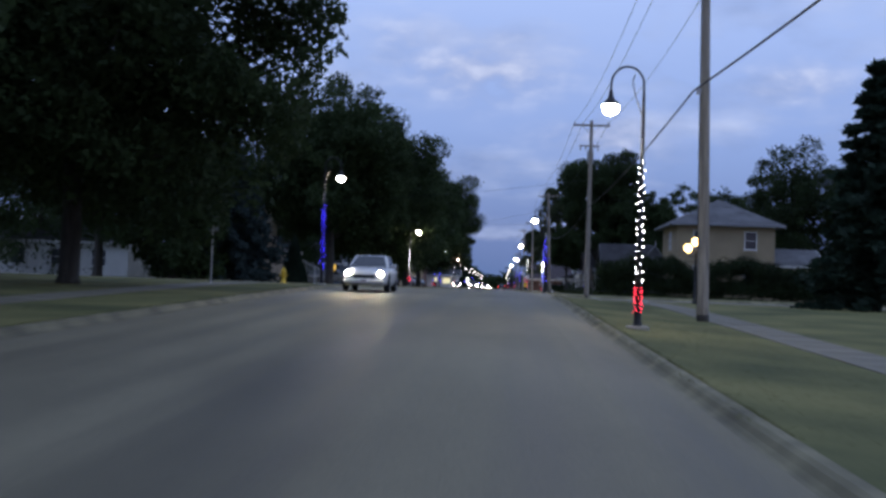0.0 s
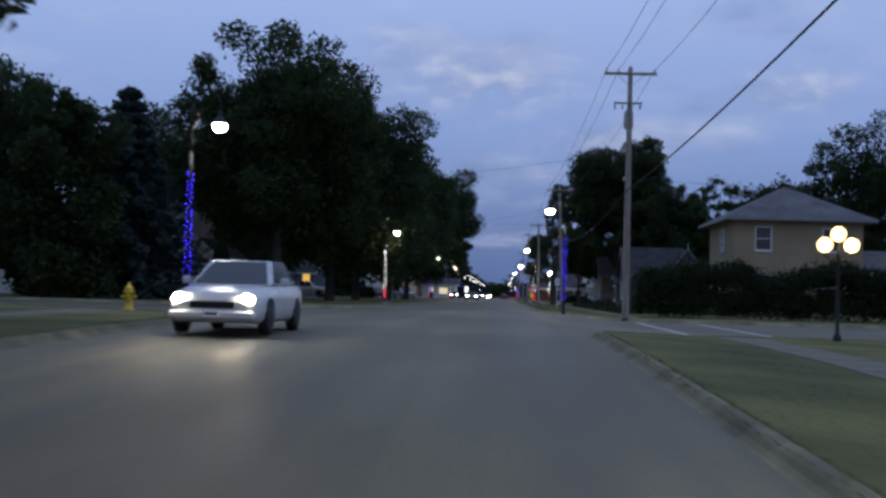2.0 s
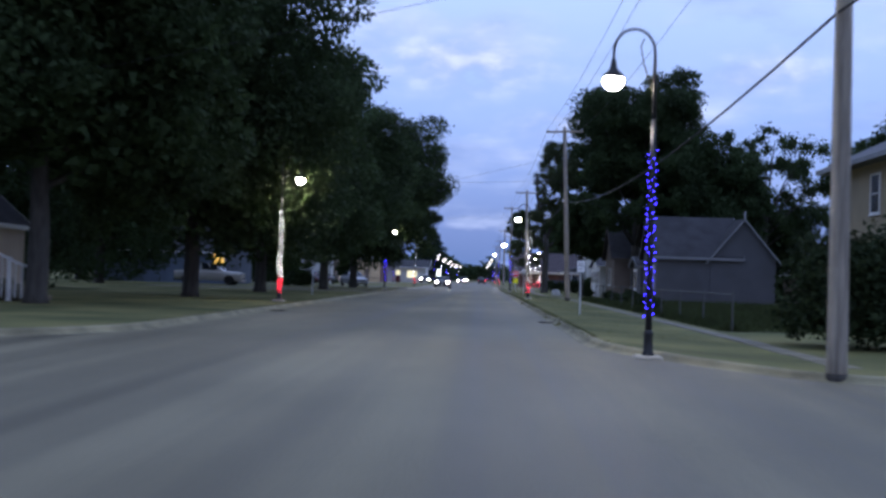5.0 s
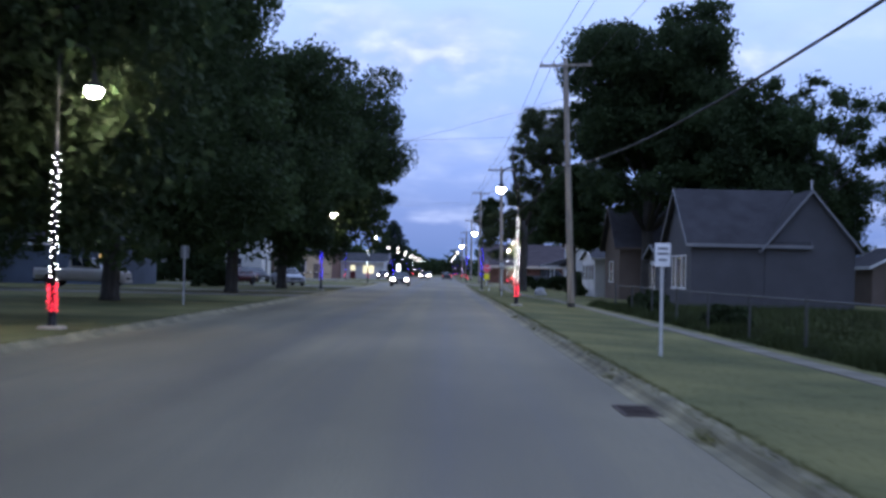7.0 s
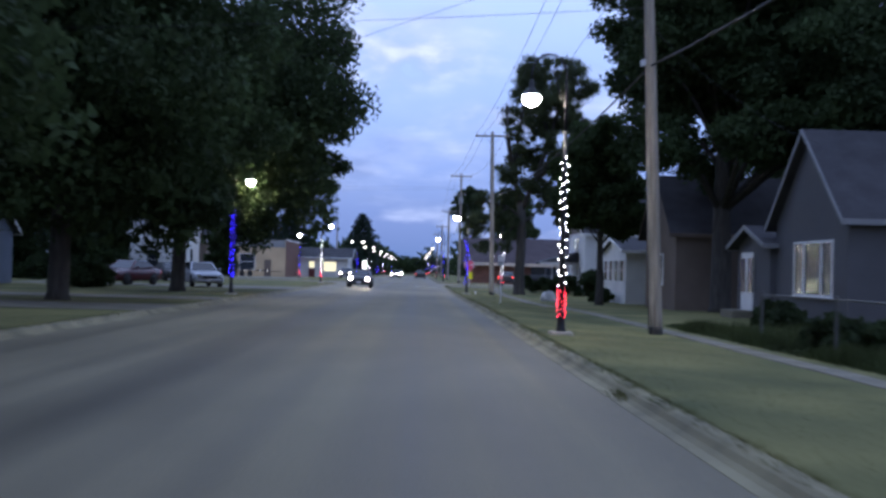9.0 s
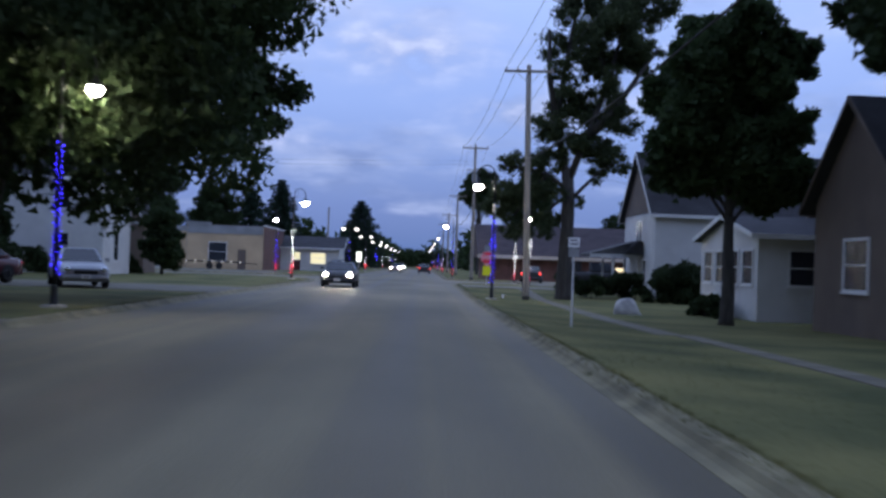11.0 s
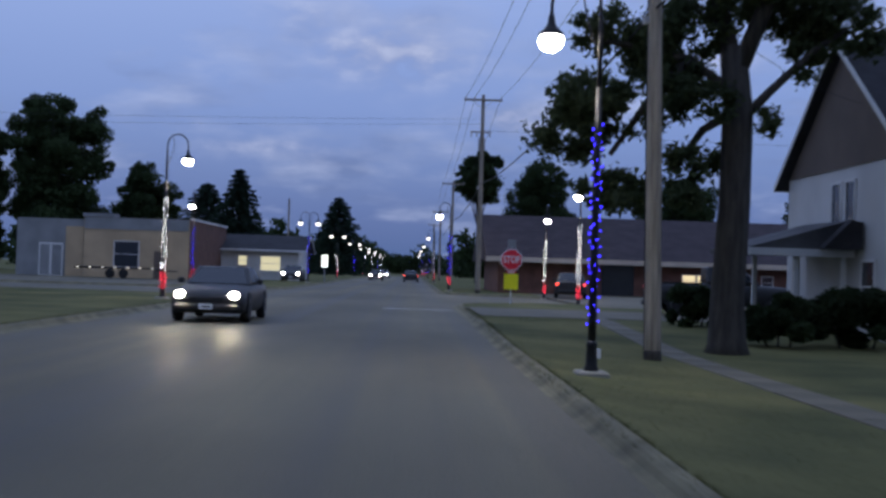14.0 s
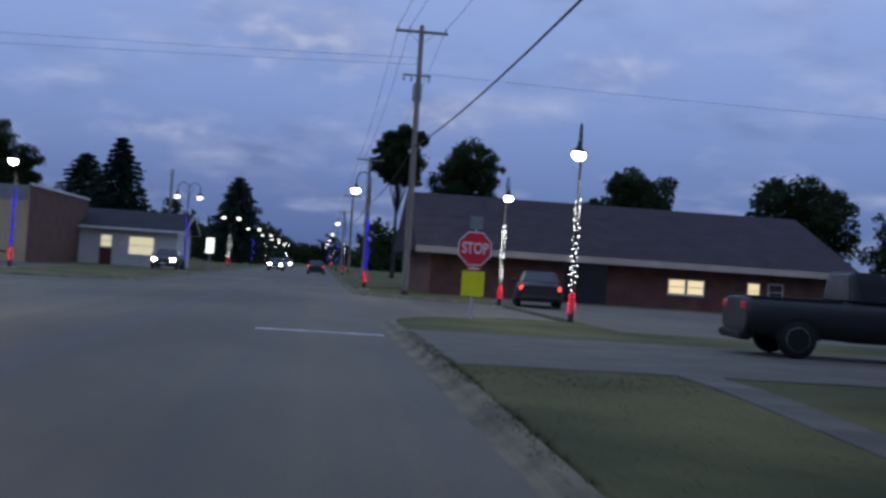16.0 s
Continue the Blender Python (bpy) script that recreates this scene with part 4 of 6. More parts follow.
# distant woods that close the street and the blocks behind it
rng_w = np.random.default_rng(77)
wc, wr = [], []
for k in range(150):
    side = -1 if k % 2 else 1
    u = rng_w.random()
    if k < 110:
        px, py = side * (14 + 70 * rng_w.random() ** 1.3), 400 + 170 * u
    else:
        px, py = side * (75 + 60 * rng_w.random()), 40 + 380 * u
    hh = rng_w.uniform(7, 13)
    for q in range(4):
        wc.append((px + rng_w.uniform(-4, 4), py + rng_w.uniform(-4, 4), ground_z(py) + hh * (0.2 + 0.2 * q)))
        wr.append(rng_w.uniform(3.0, 4.6) * (1.1 - 0.15 * q))
for k in range(60):
    px = rng_w.uniform(-60, 60)
    wc.append((px, 640 + rng_w.uniform(-8, 8), rng_w.uniform(2, 7)))
    wr.append(rng_w.uniform(4, 6.5))
wv, wf = leaf_cloud(rng_w, wc, wr, 60000, 0.9, shell=0.4)
tagged(new("far_woods", mesh_arrays("far_woods", wv, wf, LEAF)), "dark line of distant trees", "woods", kind="stuff")


# ---- houses ----
def window_part(parent, axis, at_, u, z, w, h, lit=None, face=1, mullion=True, name="window"):
    """A framed window on a wall: axis is the wall's normal ('x' or 'y'), at_ its place, u the middle along the wall."""
    def bx(sh, u0, z0, u1, z1, d0, d1):
        a, b = sorted((at_ + face * d0, at_ + face * d1))
        return sh.box(a, u0, z0, b, u1, z1) if axis == "x" else sh.box(u0, a, z0, u1, b, z1)
    t = 0.07
    fr = Shape()
    bx(fr, u - w / 2 - t, z - t, u + w / 2 + t, z, -0.01, 0.05)
    bx(fr, u - w / 2 - t, z + h, u + w / 2 + t, z + h + t, -0.01, 0.05)
    bx(fr, u - w / 2 - t, z, u - w / 2, z + h, -0.01, 0.05)
    bx(fr, u + w / 2, z, u + w / 2 + t, z + h, -0.01, 0.05)
    wob = part(name, fr, TRIM, parent, "white-framed window")
    part("pane", bx(Shape(), u - w / 2, z, u + w / 2, z + h, 0.004, 0.018), lit or GLASS_DARK, wob, "lit glass pane" if lit else "dark glass pane")
    if mullion:
        m_ = Shape()
        bx(m_, u - w / 2, z + h / 2 - 0.02, u + w / 2, z + h / 2 + 0.02, 0.02, 0.04)
        part("glazing_bar", m_, TRIM, wob)
    part("sill", bx(Shape(), u - w / 2 - 0.1, z - t - 0.05, u + w / 2 + 0.1, z - t, -0.01, 0.09), TRIM, wob)
    return wob


def gable_block(parent, x0, y0, x1, y1, eave, top, ridge, wall, roof, base=-0.5, over=0.35, thick=0.12, trim=None):
    """Walls with gable ends and a pitched roof; ridge along 'x' or 'y'."""
    trim = trim or TRIM
    if ridge == "y":
        mid = (x0 + x1) / 2
        out = [(x0, base), (x1, base), (x1, eave), (mid, top), (x0, eave)]
        part("wall", Shape().prism(out, "y", y0, y1), wall, parent)
        sl = (top - eave) / (mid - x0)
        for sgn, e0 in ((-1, x0), (1, x1)):
            o = [(mid, top), (mid, top + thick), (e0 + sgn * over, eave - sl * over + thick), (e0 + sgn * over, eave - sl * over)]
            part("roof", Shape().prism(o, "y", y0 - over, y1 + over), roof, parent)
            part("fascia", Shape().box(min(e0 + sgn * over, e0 + sgn * (over + 0.03)), y0 - over, eave - sl * over - 0.04, max(e0 + sgn * over, e0 + sgn * (over + 0.03)), y1 + over, eave - sl * over + thick + 0.01), trim, parent)
            for yy in (y0 - over - 0.03, y1 + over):
                o2 = [(mid, top - 0.03), (mid, top + thick + 0.01), (e0 + sgn * over, eave - sl * over + thick + 0.01), (e0 + sgn * over, eave - sl * over - 0.03)]
                part("bargeboard", Shape().prism(o2, "y", yy, yy + 0.03), trim, parent)
    else:
        mid = (y0 + y1) / 2
        out = [(y0, base), (y1, base), (y1, eave), (mid, top), (y0, eave)]
        part("wall", Shape().prism(out, "x", x0, x1), wall, parent)
        sl = (top - eave) / (mid - y0)
        for sgn, e0 in ((-1, y0), (1, y1)):
            o = [(mid, top), (mid, top + thick), (e0 + sgn * over, eave - sl * over + thick), (e0 + sgn * over, eave - sl * over)]
            part("roof", Shape().prism(o, "x", x0 - over, x1 + over), roof, parent)
            part("fascia", Shape().box(x0 - over, min(e0 + sgn * over, e0 + sgn * (over + 0.03)), eave - sl * over - 0.04, x1 + over, max(e0 + sgn * over, e0 + sgn * (over + 0.03)), eave - sl * over + thick + 0.01), trim, parent)
            for xx in (x0 - over - 0.03, x1 + over):
                o2 = [(mid, top - 0.03), (mid, top + thick + 0.01), (e0 + sgn * over, eave - sl * over + thick + 0.01), (e0 + sgn * over, eave - sl * over - 0.03)]
                part("bargeboard", Shape().prism(o2, "x", xx, xx + 0.03), trim, parent)


def hip_block(parent, x0, y0, x1, y1, eave, top, wall, roof, base=-0.5, over=0.5, ridge=1.0):
    part("wall", Shape().box(x0, y0, base, x1, y1, eave), wall, parent)
    a, b, c, d = x0 - over, x1 + over, y0 - over, y1 + over
    mx, my = (a + b) / 2, (c + d) / 2
    sh = Shape()
    lo = eave - 0.05
    if (b - a) >= (d - c):
        r0, r1 = (mx - ridge / 2, my), (mx + ridge / 2, my)
    else:
        r0, r1 = (mx, my - ridge / 2), (mx, my + ridge / 2)
    sh.add([(a, c, lo), (b, c, lo), (b, d, lo), (a, d, lo), (a, c, lo + 0.15), (b, c, lo + 0.15), (b, d, lo + 0.15), (a, d, lo + 0.15), (*r0, top), (*r1, top)],
           [(0, 3, 2, 1), (0, 1, 5, 4), (1, 2, 6, 5), (2, 3, 7, 6), (3, 0, 4, 7)] +
           ([(4, 5, 9, 8), (5, 6, 9), (6, 7, 8, 9), (7, 4, 8)] if (b - a) >= (d - c) else [(4, 5, 8), (5, 6, 9, 8), (6, 7, 9), (7, 4, 8, 9)]))
    part("roof", sh, roof, parent)
    t_ = Shape()
    t_.box(a - 0.02, c - 0.02, lo - 0.02, b + 0.02, c, lo + 0.16).box(a - 0.02, d, lo - 0.02, b + 0.02, d + 0.02, lo + 0.16)
    t_.box(a - 0.02, c, lo - 0.02, a, d, lo + 0.16).box(b, c, lo - 0.02, b + 0.02, d, lo + 0.16)
    part("fascia", t_, GREY_TRIM, parent)


def house(label, group=""):
    return thing("house", label, "house", group)


Z = 0.12
# two-storey corner house with a hip roof
h = house("two-storey yellow-sided house with a grey hip roof")
hip_block(h, 14.6, 99, 22.6, 107.5, 6.1, 8.6, YELLOW_SIDE, ROOF_LIGHT, over=0.7)
for u in (16.4, 20.6):
    window_part(h, "y", 99, u, 4.2, 0.9, 1.4, face=-1)
    window_part(h, "y", 99, u, 1.2, 0.9, 1.4, face=-1)
window_part(h, "x", 14.6, 103.0, 4.2, 0.9, 1.4, face=-1)
gable_block(h, 22.6, 101, 27, 107, 3.0, 4.4, "x", YELLOW_SIDE, ROOF_LIGHT)

# single-storey grey house: a gable to the street and a cross gable to the yard
h = house("single-storey grey-sided house with a dark gable roof")
gable_block(h, 12.2, 139.4, 17.9, 145.9, 3.3, 6.05, "x", GREY_SIDE, ROOF, over=0.3, trim=GREY_TRIM)
gable_block(h, 15.9, 139.32, 20.4, 146.4, 3.15, 5.85, "y", GREY_SIDE, ROOF, over=0.3, trim=GREY_TRIM)
gable_block(h, 12.0, 145.9, 15.0, 149.8, 2.6, 3.2, "x", GREY_SIDE, ROOF, over=0.35, trim=GREY_TRIM)
for u, w in ((141.0, 0.8), (142.25, 1.4), (143.5, 0.8)):
    window_part(h, "x", 12.2, u, 0.95, w, 1.6, face=-1, mullion=False)
d_ = part("door", Shape().box(11.93, 147.7, 0.2, 11.99, 149.1, 2.35), TRIM, h, "white front door")
for u in (147.95, 148.85):
    part("door_pane", Shape().box(11.915, u - 0.3, 0.9, 11.93, u + 0.3, 2.15), GLASS_DARK, d_, "tall dark pane")
part("step", Shape().soft_box(11.2, 147.6, -0.4, 11.95, 149.2, 0.25, 0.02), CONCRETE, h, "concrete door step")
part("pipe", Shape().tube([(18.3, 139.7, 5.5), (18.3, 139.7, 6.5)], 0.05, 8), GALV, h, "metal vent pipe")

h = thing("garage", "small pale garage with a lamp over its door", "garage")
gable_block(h, 24.6, 148, 29, 153, 2.3, 3.4, "y", BROWN_SIDE, ROOF, over=0.25)
part("door", Shape().box(25.4, 147.94, 0.05, 28.0, 147.99, 2.0), BROWN_SIDE, h, "brown garage door")
part("lamp", Shape().ball((28.5, 147.85, 2.15), 0.1, 8, 6), glow("porch_lamp_glow", (1, 0.95, 0.85), 12), h, "lit porch lamp", True)

h = house("single-storey brown house with a white enclosed porch")
gable_block(h, 11.4, 157.5, 24, 164.0, 3.5, 6.1, "x", BROWN_SIDE, ROOF, trim=BROWN_SIDE)
gable_block(h, 15.2, 164.0, 26, 176, 3.0, 6.0, "x", BROWN_SIDE, ROOF, trim=BROWN_SIDE)
window_part(h, "x", 11.4, 160.8, 1.1, 1.6, 1.3, face=-1)
window_part(h, "y", 157.5, 14.8, 1.1, 1.0, 1.3, face=-1)
gable_block(h, 11.4, 169.5, 15.2, 177.2, 2.75, 3.5, "x", WHITE_SIDE, ROOF, over=0.3)
for u in (170.6, 172.4, 174.2, 176.0):
    window_part(h, "x", 11.4, u, 1.1, 1.2, 1.15, face=-1)
window_part(h, "y", 169.5, 13.2, 1.1, 1.4, 1.15, face=-1)

h = house("tall white house with a steep dark gable roof")
gable_block(h, 12.3, 190.8, 26, 199.8, 4.6, 8.1, "x", WHITE_SIDE, ROOF, over=0.35)
part("gable_panel", Shape().prism([(190.9, 4.62), (199.7, 4.62), (195.3, 8.02)], "x", 12.255, 12.295), BROWN_SIDE, h, "brown shingled gable")
for u in (194.7, 195.7):
    window_part(h, "x", 12.3, u, 2.7, 0.6, 1.5, face=-1, mullion=False)
window_part(h, "x", 12.3, 193.4, 0.7, 0.8, 1.3, face=-1)
part("downpipe", Shape().tube([(12.22, 190.72, 4.4), (12.22, 190.72, 0.1)], 0.04, 6), TRIM, h)

# left-hand side
h = house("two-storey pale-sided house with a front porch")
gable_block(h, -27, 95.5, -20.3, 105, 5.2, 7.4, "x", BEIGE_SIDE, ROOF)
gable_block(h, -20.3, 96.5, -18.0, 104, 2.9, 3.9, "y", BEIGE_SIDE, ROOF, over=0.25)
window_part(h, "y", 95.5, -21.3, 3.6, 0.9, 1.3, face=-1)
window_part(h, "y", 95.5, -25.2, 4.4, 0.4, 0.55, glow("lit_window_orange", (1.0, 0.42, 0.10), 1.6), face=-1, mullion=False)
h = house("dark blue-grey house under trees with one lit window")
gable_block(h, -34, 160, -22.5, 170, 3.0, 5.8, "x", BLUE_SIDE, ROOF)
window_part(h, "y", 160, -23.4, 1.75, 0.85, 1.25, YELLOW_LIT, face=-1)
h = house("tall white two-storey house with a steep gable")
gable_block(h, -30, 198.6, -19.0, 204.8, 6.0, 8.6, "x", WHITE_SIDE, ROOF)
for zz in (1.0, 4.0):
    window_part(h, "x", -19.0, 201.4, zz, 1.0, 1.7, face=1)
    for u in (-27.5, -21.5):
        window_part(h, "y", 198.6, u, zz, 0.9, 1.5, face=-1)
h = house("low pale house glimpsed between tree trunks")
gable_block(h, -47, 98, -31.5, 107, 3.0, 4.9, "x", WHITE_SIDE, ROOF)
for u in (-44.5, -41.0, -37.5, -34.0):
    window_part(h, "y", 98, u, 1.0, 1.2, 1.3, face=-1)

h = thing("shop_building", "low flat-roofed grey and tan commercial building", "building")
part("wall", Shape().box(-25.8, 255, 0, -17.4, 272.5, 4.9), BRICK, h, "brown brick side wall")
part("wall_panel", Shape().box(-25.8, 254.9, 0, -17.45, 255.0, 4.85), TAN_PANEL, h, "tan front panel")
part("wall_annex", Shape().box(-31.2, 255.2, 0, -25.85, 272, 4.7), GREY_BLOCK, h, "grey block annex")
part("parapet_band", Shape().box(-25.75, 254.84, 3.95, -17.5, 254.895, 4.88), GREY_BLOCK, h, "grey metal band over the front")
part("parapet", Shape().box(-25.9, 254.78, 4.9, -23.4, 256.4, 5.2), GREY_BLOCK, h, "raised grey parapet")
part("coping", Shape().box(-17.42, 254.8, 4.9, -17.3, 272.6, 5.05), TRIM, h, "pale metal coping along the side")
part("panel_strip", Shape().box(-27.3, 255.12, 0.05, -25.9, 255.19, 4.1), TAN_PANEL, h, "narrow tan panel")
window_part(h, "y", 254.9, -22.4, 1.0, 1.9, 2.0, face=-1)
d_ = part("door", Shape().box(-29.4, 255.12, 0.05, -27.5, 255.19, 2.75), TRIM, h, "white-framed glazed double door")
for u in (-28.92, -27.98):
    part("door_pane", Shape().box(u - 0.38, 255.10, 0.2, u + 0.38, 255.12, 2.6), GREY_BLOCK, d_, "dull grey door leaf")
part("side_door", Shape().box(-20.2, 254.84, 0.05, -19.3, 254.895, 2.3), BROWN_SIDE, h, "brown side door")

h = thing("filling_station", "small white building with a low roof and lit windows", "building")
gable_block(h, -18, 270, -10.2, 279, 3.0, 4.3, "x", WHITE_SIDE, ROOF, over=0.7)
window_part(h, "y", 270, -15.4, 1.45, 0.75, 0.85, COOL_LIT, face=-1)
part("door", Shape().box(-15.85, 269.94, 0.05, -14.95, 269.99, 1.4), MAROON_DOOR, h, "dark red lower door")
window_part(h, "y", 270, -12.8, 1.0, 1.8, 1.3, COOL_LIT, face=-1)

h = thing("office_building", "long low brick building with a broad dark roof", "building")
part("wall", Shape().prism([(240, 0), (254, 0), (254, 2.52), (247, 5.5), (240, 2.52)], "x", 6.2, 27.8), BRICK, h, "brown brick wall")
part("roof", Shape().add([(5.3, 238.6, 2.28), (28.6, 238.6, 2.28), (28.6, 255.4, 2.28), (5.3, 255.4, 2.28), (5.3, 238.6, 2.5), (28.6, 238.6, 2.5), (28.6, 255.4, 2.5), (5.3, 255.4, 2.5), (5.3, 247, 5.7), (28.4, 247, 5.7)],
     [(0, 3, 2, 1), (0, 1, 5, 4), (1, 2, 6, 5), (2, 3, 7, 6), (3, 0, 4, 7), (4, 5, 9, 8), (5, 6, 9), (6, 7, 8, 9), (7, 4, 8)]), ROOF_RED, h, "broad dark brown shingle roof")
part("fascia", Shape().box(5.28, 238.5, 2.2, 28.62, 238.597, 2.52), BEIGE_SIDE, h, "pale painted fascia along the eave")
part("door", Shape().box(13.2, 239.9, 0.14, 15.4, 239.995, 2.3), GLASS_DARK, h, "dark glazed entrance door")
window_part(h, "y", 240, 19.15, 0.95, 0.85, 0.7, WARM_LIT, face=-1)
window_part(h, "y", 240, 20.15, 0.95, 0.85, 0.7, WARM_LIT, face=-1)
window_part(h, "y", 240, 23.3, 0.95, 0.6, 0.75, WARM_LIT, face=-1)
window_part(h, "y", 240, 24.5, 0.95, 0.7, 0.75, face=-1)


# ---- stop sign and road markings ----
def sign_post(x, y, height, label, name="road_sign"):
    ob = thing(name, label, "road sign", at=(x, y, lawn_z(x, y)))
    part("post", Shape().box(-0.024, -0.016, -0.3, 0.024, 0.016, height), SIGN_POST, ob, "galvanised steel post")
    return ob


stop = sign_post(4.72, 213.2, 2.74, "red octagonal stop sign over a yellow plate", "stop_sign")
R8 = 0.457 / math.cos(math.pi / 8)
SC = 1.89
octo = [(R8 * math.cos(math.pi / 8 + i * math.pi / 4), SC + R8 * math.sin(math.pi / 8 + i * math.pi / 4)) for i in range(8)]
part("border", Shape().prism(octo, "y", -0.036, -0.03), SIGN_WHITE, stop, "white border")
part("plate", Shape().prism([(p[0] * 0.93, SC + (p[1] - SC) * 0.93) for p in octo], "y", -0.042, -0.037), SIGN_RED, stop, "red octagonal plate")
part("upper_plate", Shape().soft_box(-0.17, -0.034, 2.42, 0.17, -0.022, 2.76, 0.004), SIGN_BACK, stop, "dull grey square plate")
part("yellow_plate", Shape().box(-0.31, -0.04, 0.60, 0.31, -0.03, 1.28), SIGN_YELLOW, stop, "fluorescent yellow plate")
txt = bpy.data.curves.new("lettering", "FONT")
txt.body, txt.size, txt.align_x, txt.align_y, txt.extrude = "STOP", 0.42, "CENTER", "CENTER", 0.002
txt.offset = 0.007
txt.materials.append(SIGN_WHITE)
lt = new("lettering", txt)
lt.parent = stop
lt.matrix_basis = pose(0, -0.046, SC, 90, 0, 0) @ Matrix.Diagonal((0.72, 1.0, 1.0, 1))

part("lower_plate", Shape().box(-0.2, -0.042, 1.30, 0.2, -0.032, 1.41), SIGN_RED, stop, "small red plate with worn lettering")
for k, w in ((1.355, 0.30),):
    part("lettering_bar", Shape().box(-w / 2, -0.046, k - 0.025, w / 2, -0.0425, k + 0.025), SIGN_WHITE, stop)

for x, y, hh in ((3.66, 102.8, 2.0), (3.72, 159.2, 2.2)):
    twin = y > 120
    ph = 0.24 if twin else 0.42
    sgn = sign_post(x, y, hh, "small white road sign over a brown plate on a steel post" if twin else "small white road sign on a pale steel post")
    part("plate", Shape().soft_box(-0.14, -0.04, hh - ph, 0.14, -0.03, hh, 0.004), SIGN_WHITE, sgn, "white plate")
    for k, w in ((0.07, 0.18), (0.16, 0.2)) if twin else ((0.1, 0.18), (0.19, 0.2), (0.3, 0.14)):
        part("lettering_bar", Shape().box(-w / 2, -0.043, hh - k - 0.02, w / 2, -0.0405, hh - k + 0.02), GREY_TRIM, sgn)
    if twin:
        part("lower_plate", Shape().soft_box(-0.13, -0.038, hh - 0.48, 0.13, -0.03, hh - 0.26, 0.004), SIGN_BACK, sgn, "dull grey-brown plate")
sgn = sign_post(-11.2, 47.5, 2.6, "road sign seen from behind on a steel post")
part("plate", Shape().soft_box(-0.2, 0.03, 2.0, 0.2, 0.04, 2.6, 0.004), SIGN_BACK, sgn, "bare metal back of a plate")

sgn = sign_post(-9.4, 122.7, 2.1, "small road sign seen from behind on a pale post")
part("plate", Shape().soft_box(-0.15, 0.03, 1.65, 0.15, 0.04, 2.1, 0.004), SIGN_BACK, sgn, "bare metal back of a plate")

solid("stop_line", strip(-0.6, 1.95, 205.3, 205.7, 0.004, 0.4), MARK, "worn white stop line", "road marking", kind="structure")
for x in (5.9, 8.6):
    solid("crossing_line", strip(x - 0.12, x + 0.12, 61.5, 76.5, 0.004), MARK, "worn white crossing line", "road marking", kind="structure")


# ---- sidewalks and drives ----
def slab_path(name, x0, x1, y0, y1, size, label, lift=0.135):
    """A concrete path of single slabs with open joints."""
    ob = thing(name, label, "pavement", kind="structure")
    n_ = max(1, round((y1 - y0) / size))
    d = (y1 - y0) / n_
    hw = (x1 - x0) / 2
    me = mesh_of("slab", Shape().soft_box(-hw + 0.006, -d / 2 + 0.008, -0.1, hw - 0.006, d / 2 - 0.008, 0.0, 0.008), CONCRETE)
    rg = random.Random(int(y0 * 7))
    for i in range(n_):
        yc = y0 + d * (i + 0.5)
        b = new("slab", me)
        b.parent = ob
        sl = math.degrees(math.atan((surface_z((x0 + x1) / 2, yc + 0.5) - surface_z((x0 + x1) / 2, yc - 0.5))))
        k_ = min(1.0, 0.6 / hw)
        b.matrix_basis = pose((x0 + x1) / 2 + rg.uniform(-0.01, 0.01), yc, surface_z((x0 + x1) / 2, yc) + lift + rg.uniform(-0.003, 0.008), sl + rg.uniform(-0.2, 0.2), rg.uniform(-0.4, 0.4) * k_, rg.uniform(-0.2, 0.2) * k_)
    return ob


slab_path("sidewalk_1", 5.9, 7.1, -20, 58, 1.5, "pale concrete sidewalk of square slabs")
slab_path("sidewalk_2", 6.0, 6.5, 80, 158, 1.5, "pale concrete sidewalk beside a garden fence")
slab_path("sidewalk_3", 5.6, 6.25, 158, 198.3, 1.5, "pale concrete sidewalk of square slabs")
slab_path("sidewalk_4", -11.6, -10.3, -20, 58, 1.5, "pale concrete sidewalk under trees")
slab_path("drive_1", -24, KERB_L - 0.1, 137.5, 142.5, 2.5, "pale concrete drive across the verge", 0.128)
slab_path("drive_2", -24, KERB_L - 0.1, 171.5, 180.5, 3.0, "wide pale concrete drive across the verge", 0.128)
slab_path("drive_3", KERB_R + 0.1, 14.6, 198.4, 206.0, 2.53, "pale concrete drive to a car park", 0.128)
slab_path("drive_4", -24, KERB_L - 0.1, 148.5, 152, 1.75, "concrete drive with a parked pickup", 0.128)
solid("car_park", Shape().soft_box(8.2, 210.5, -0.2, 34, 239.95, 0.128, 0.03), ASPHALT_SIDE, "grey asphalt car park before a brick building", "car park", kind="structure")
solid("forecourt", strip(-60, KERB_L - 6.5, 231.5, 255, 0.128), ASPHALT_SIDE, "grey asphalt forecourt", "car park", kind="structure")


# ---- vehicles ----
def loft(stations):
    """stations: (y, half width, bottom, top), a rounded body from front to rear."""
    sh = Shape()
    n_ = 14
    for y, w, zb, zt in stations:
        h_ = zt - zb
        half = [(w * 0.86, zb), (w * 0.97, zb + h_ * 0.14), (w, zb + h_ * 0.42), (w * 0.985, zb + h_ * 0.66), (w * 0.95, zb + h_ * 0.85), (w * 0.86, zb + h_ * 0.96), (w * 0.45, zt)]
        sh.v += [(x, y, z) for x, z in half] + [(-x, y, z) for x, z in reversed(half)]
    for i in range(len(stations) - 1):
        for j in range(n_):
            sh.f.append((i * n_ + j, i * n_ + (j + 1) % n_, (i + 1) * n_ + (j + 1) % n_, (i + 1) * n_ + j))
    sh.f += [tuple(range(n_)), tuple((len(stations) - 1) * n_ + j for j in range(n_ - 1, -1, -1))]
    return sh


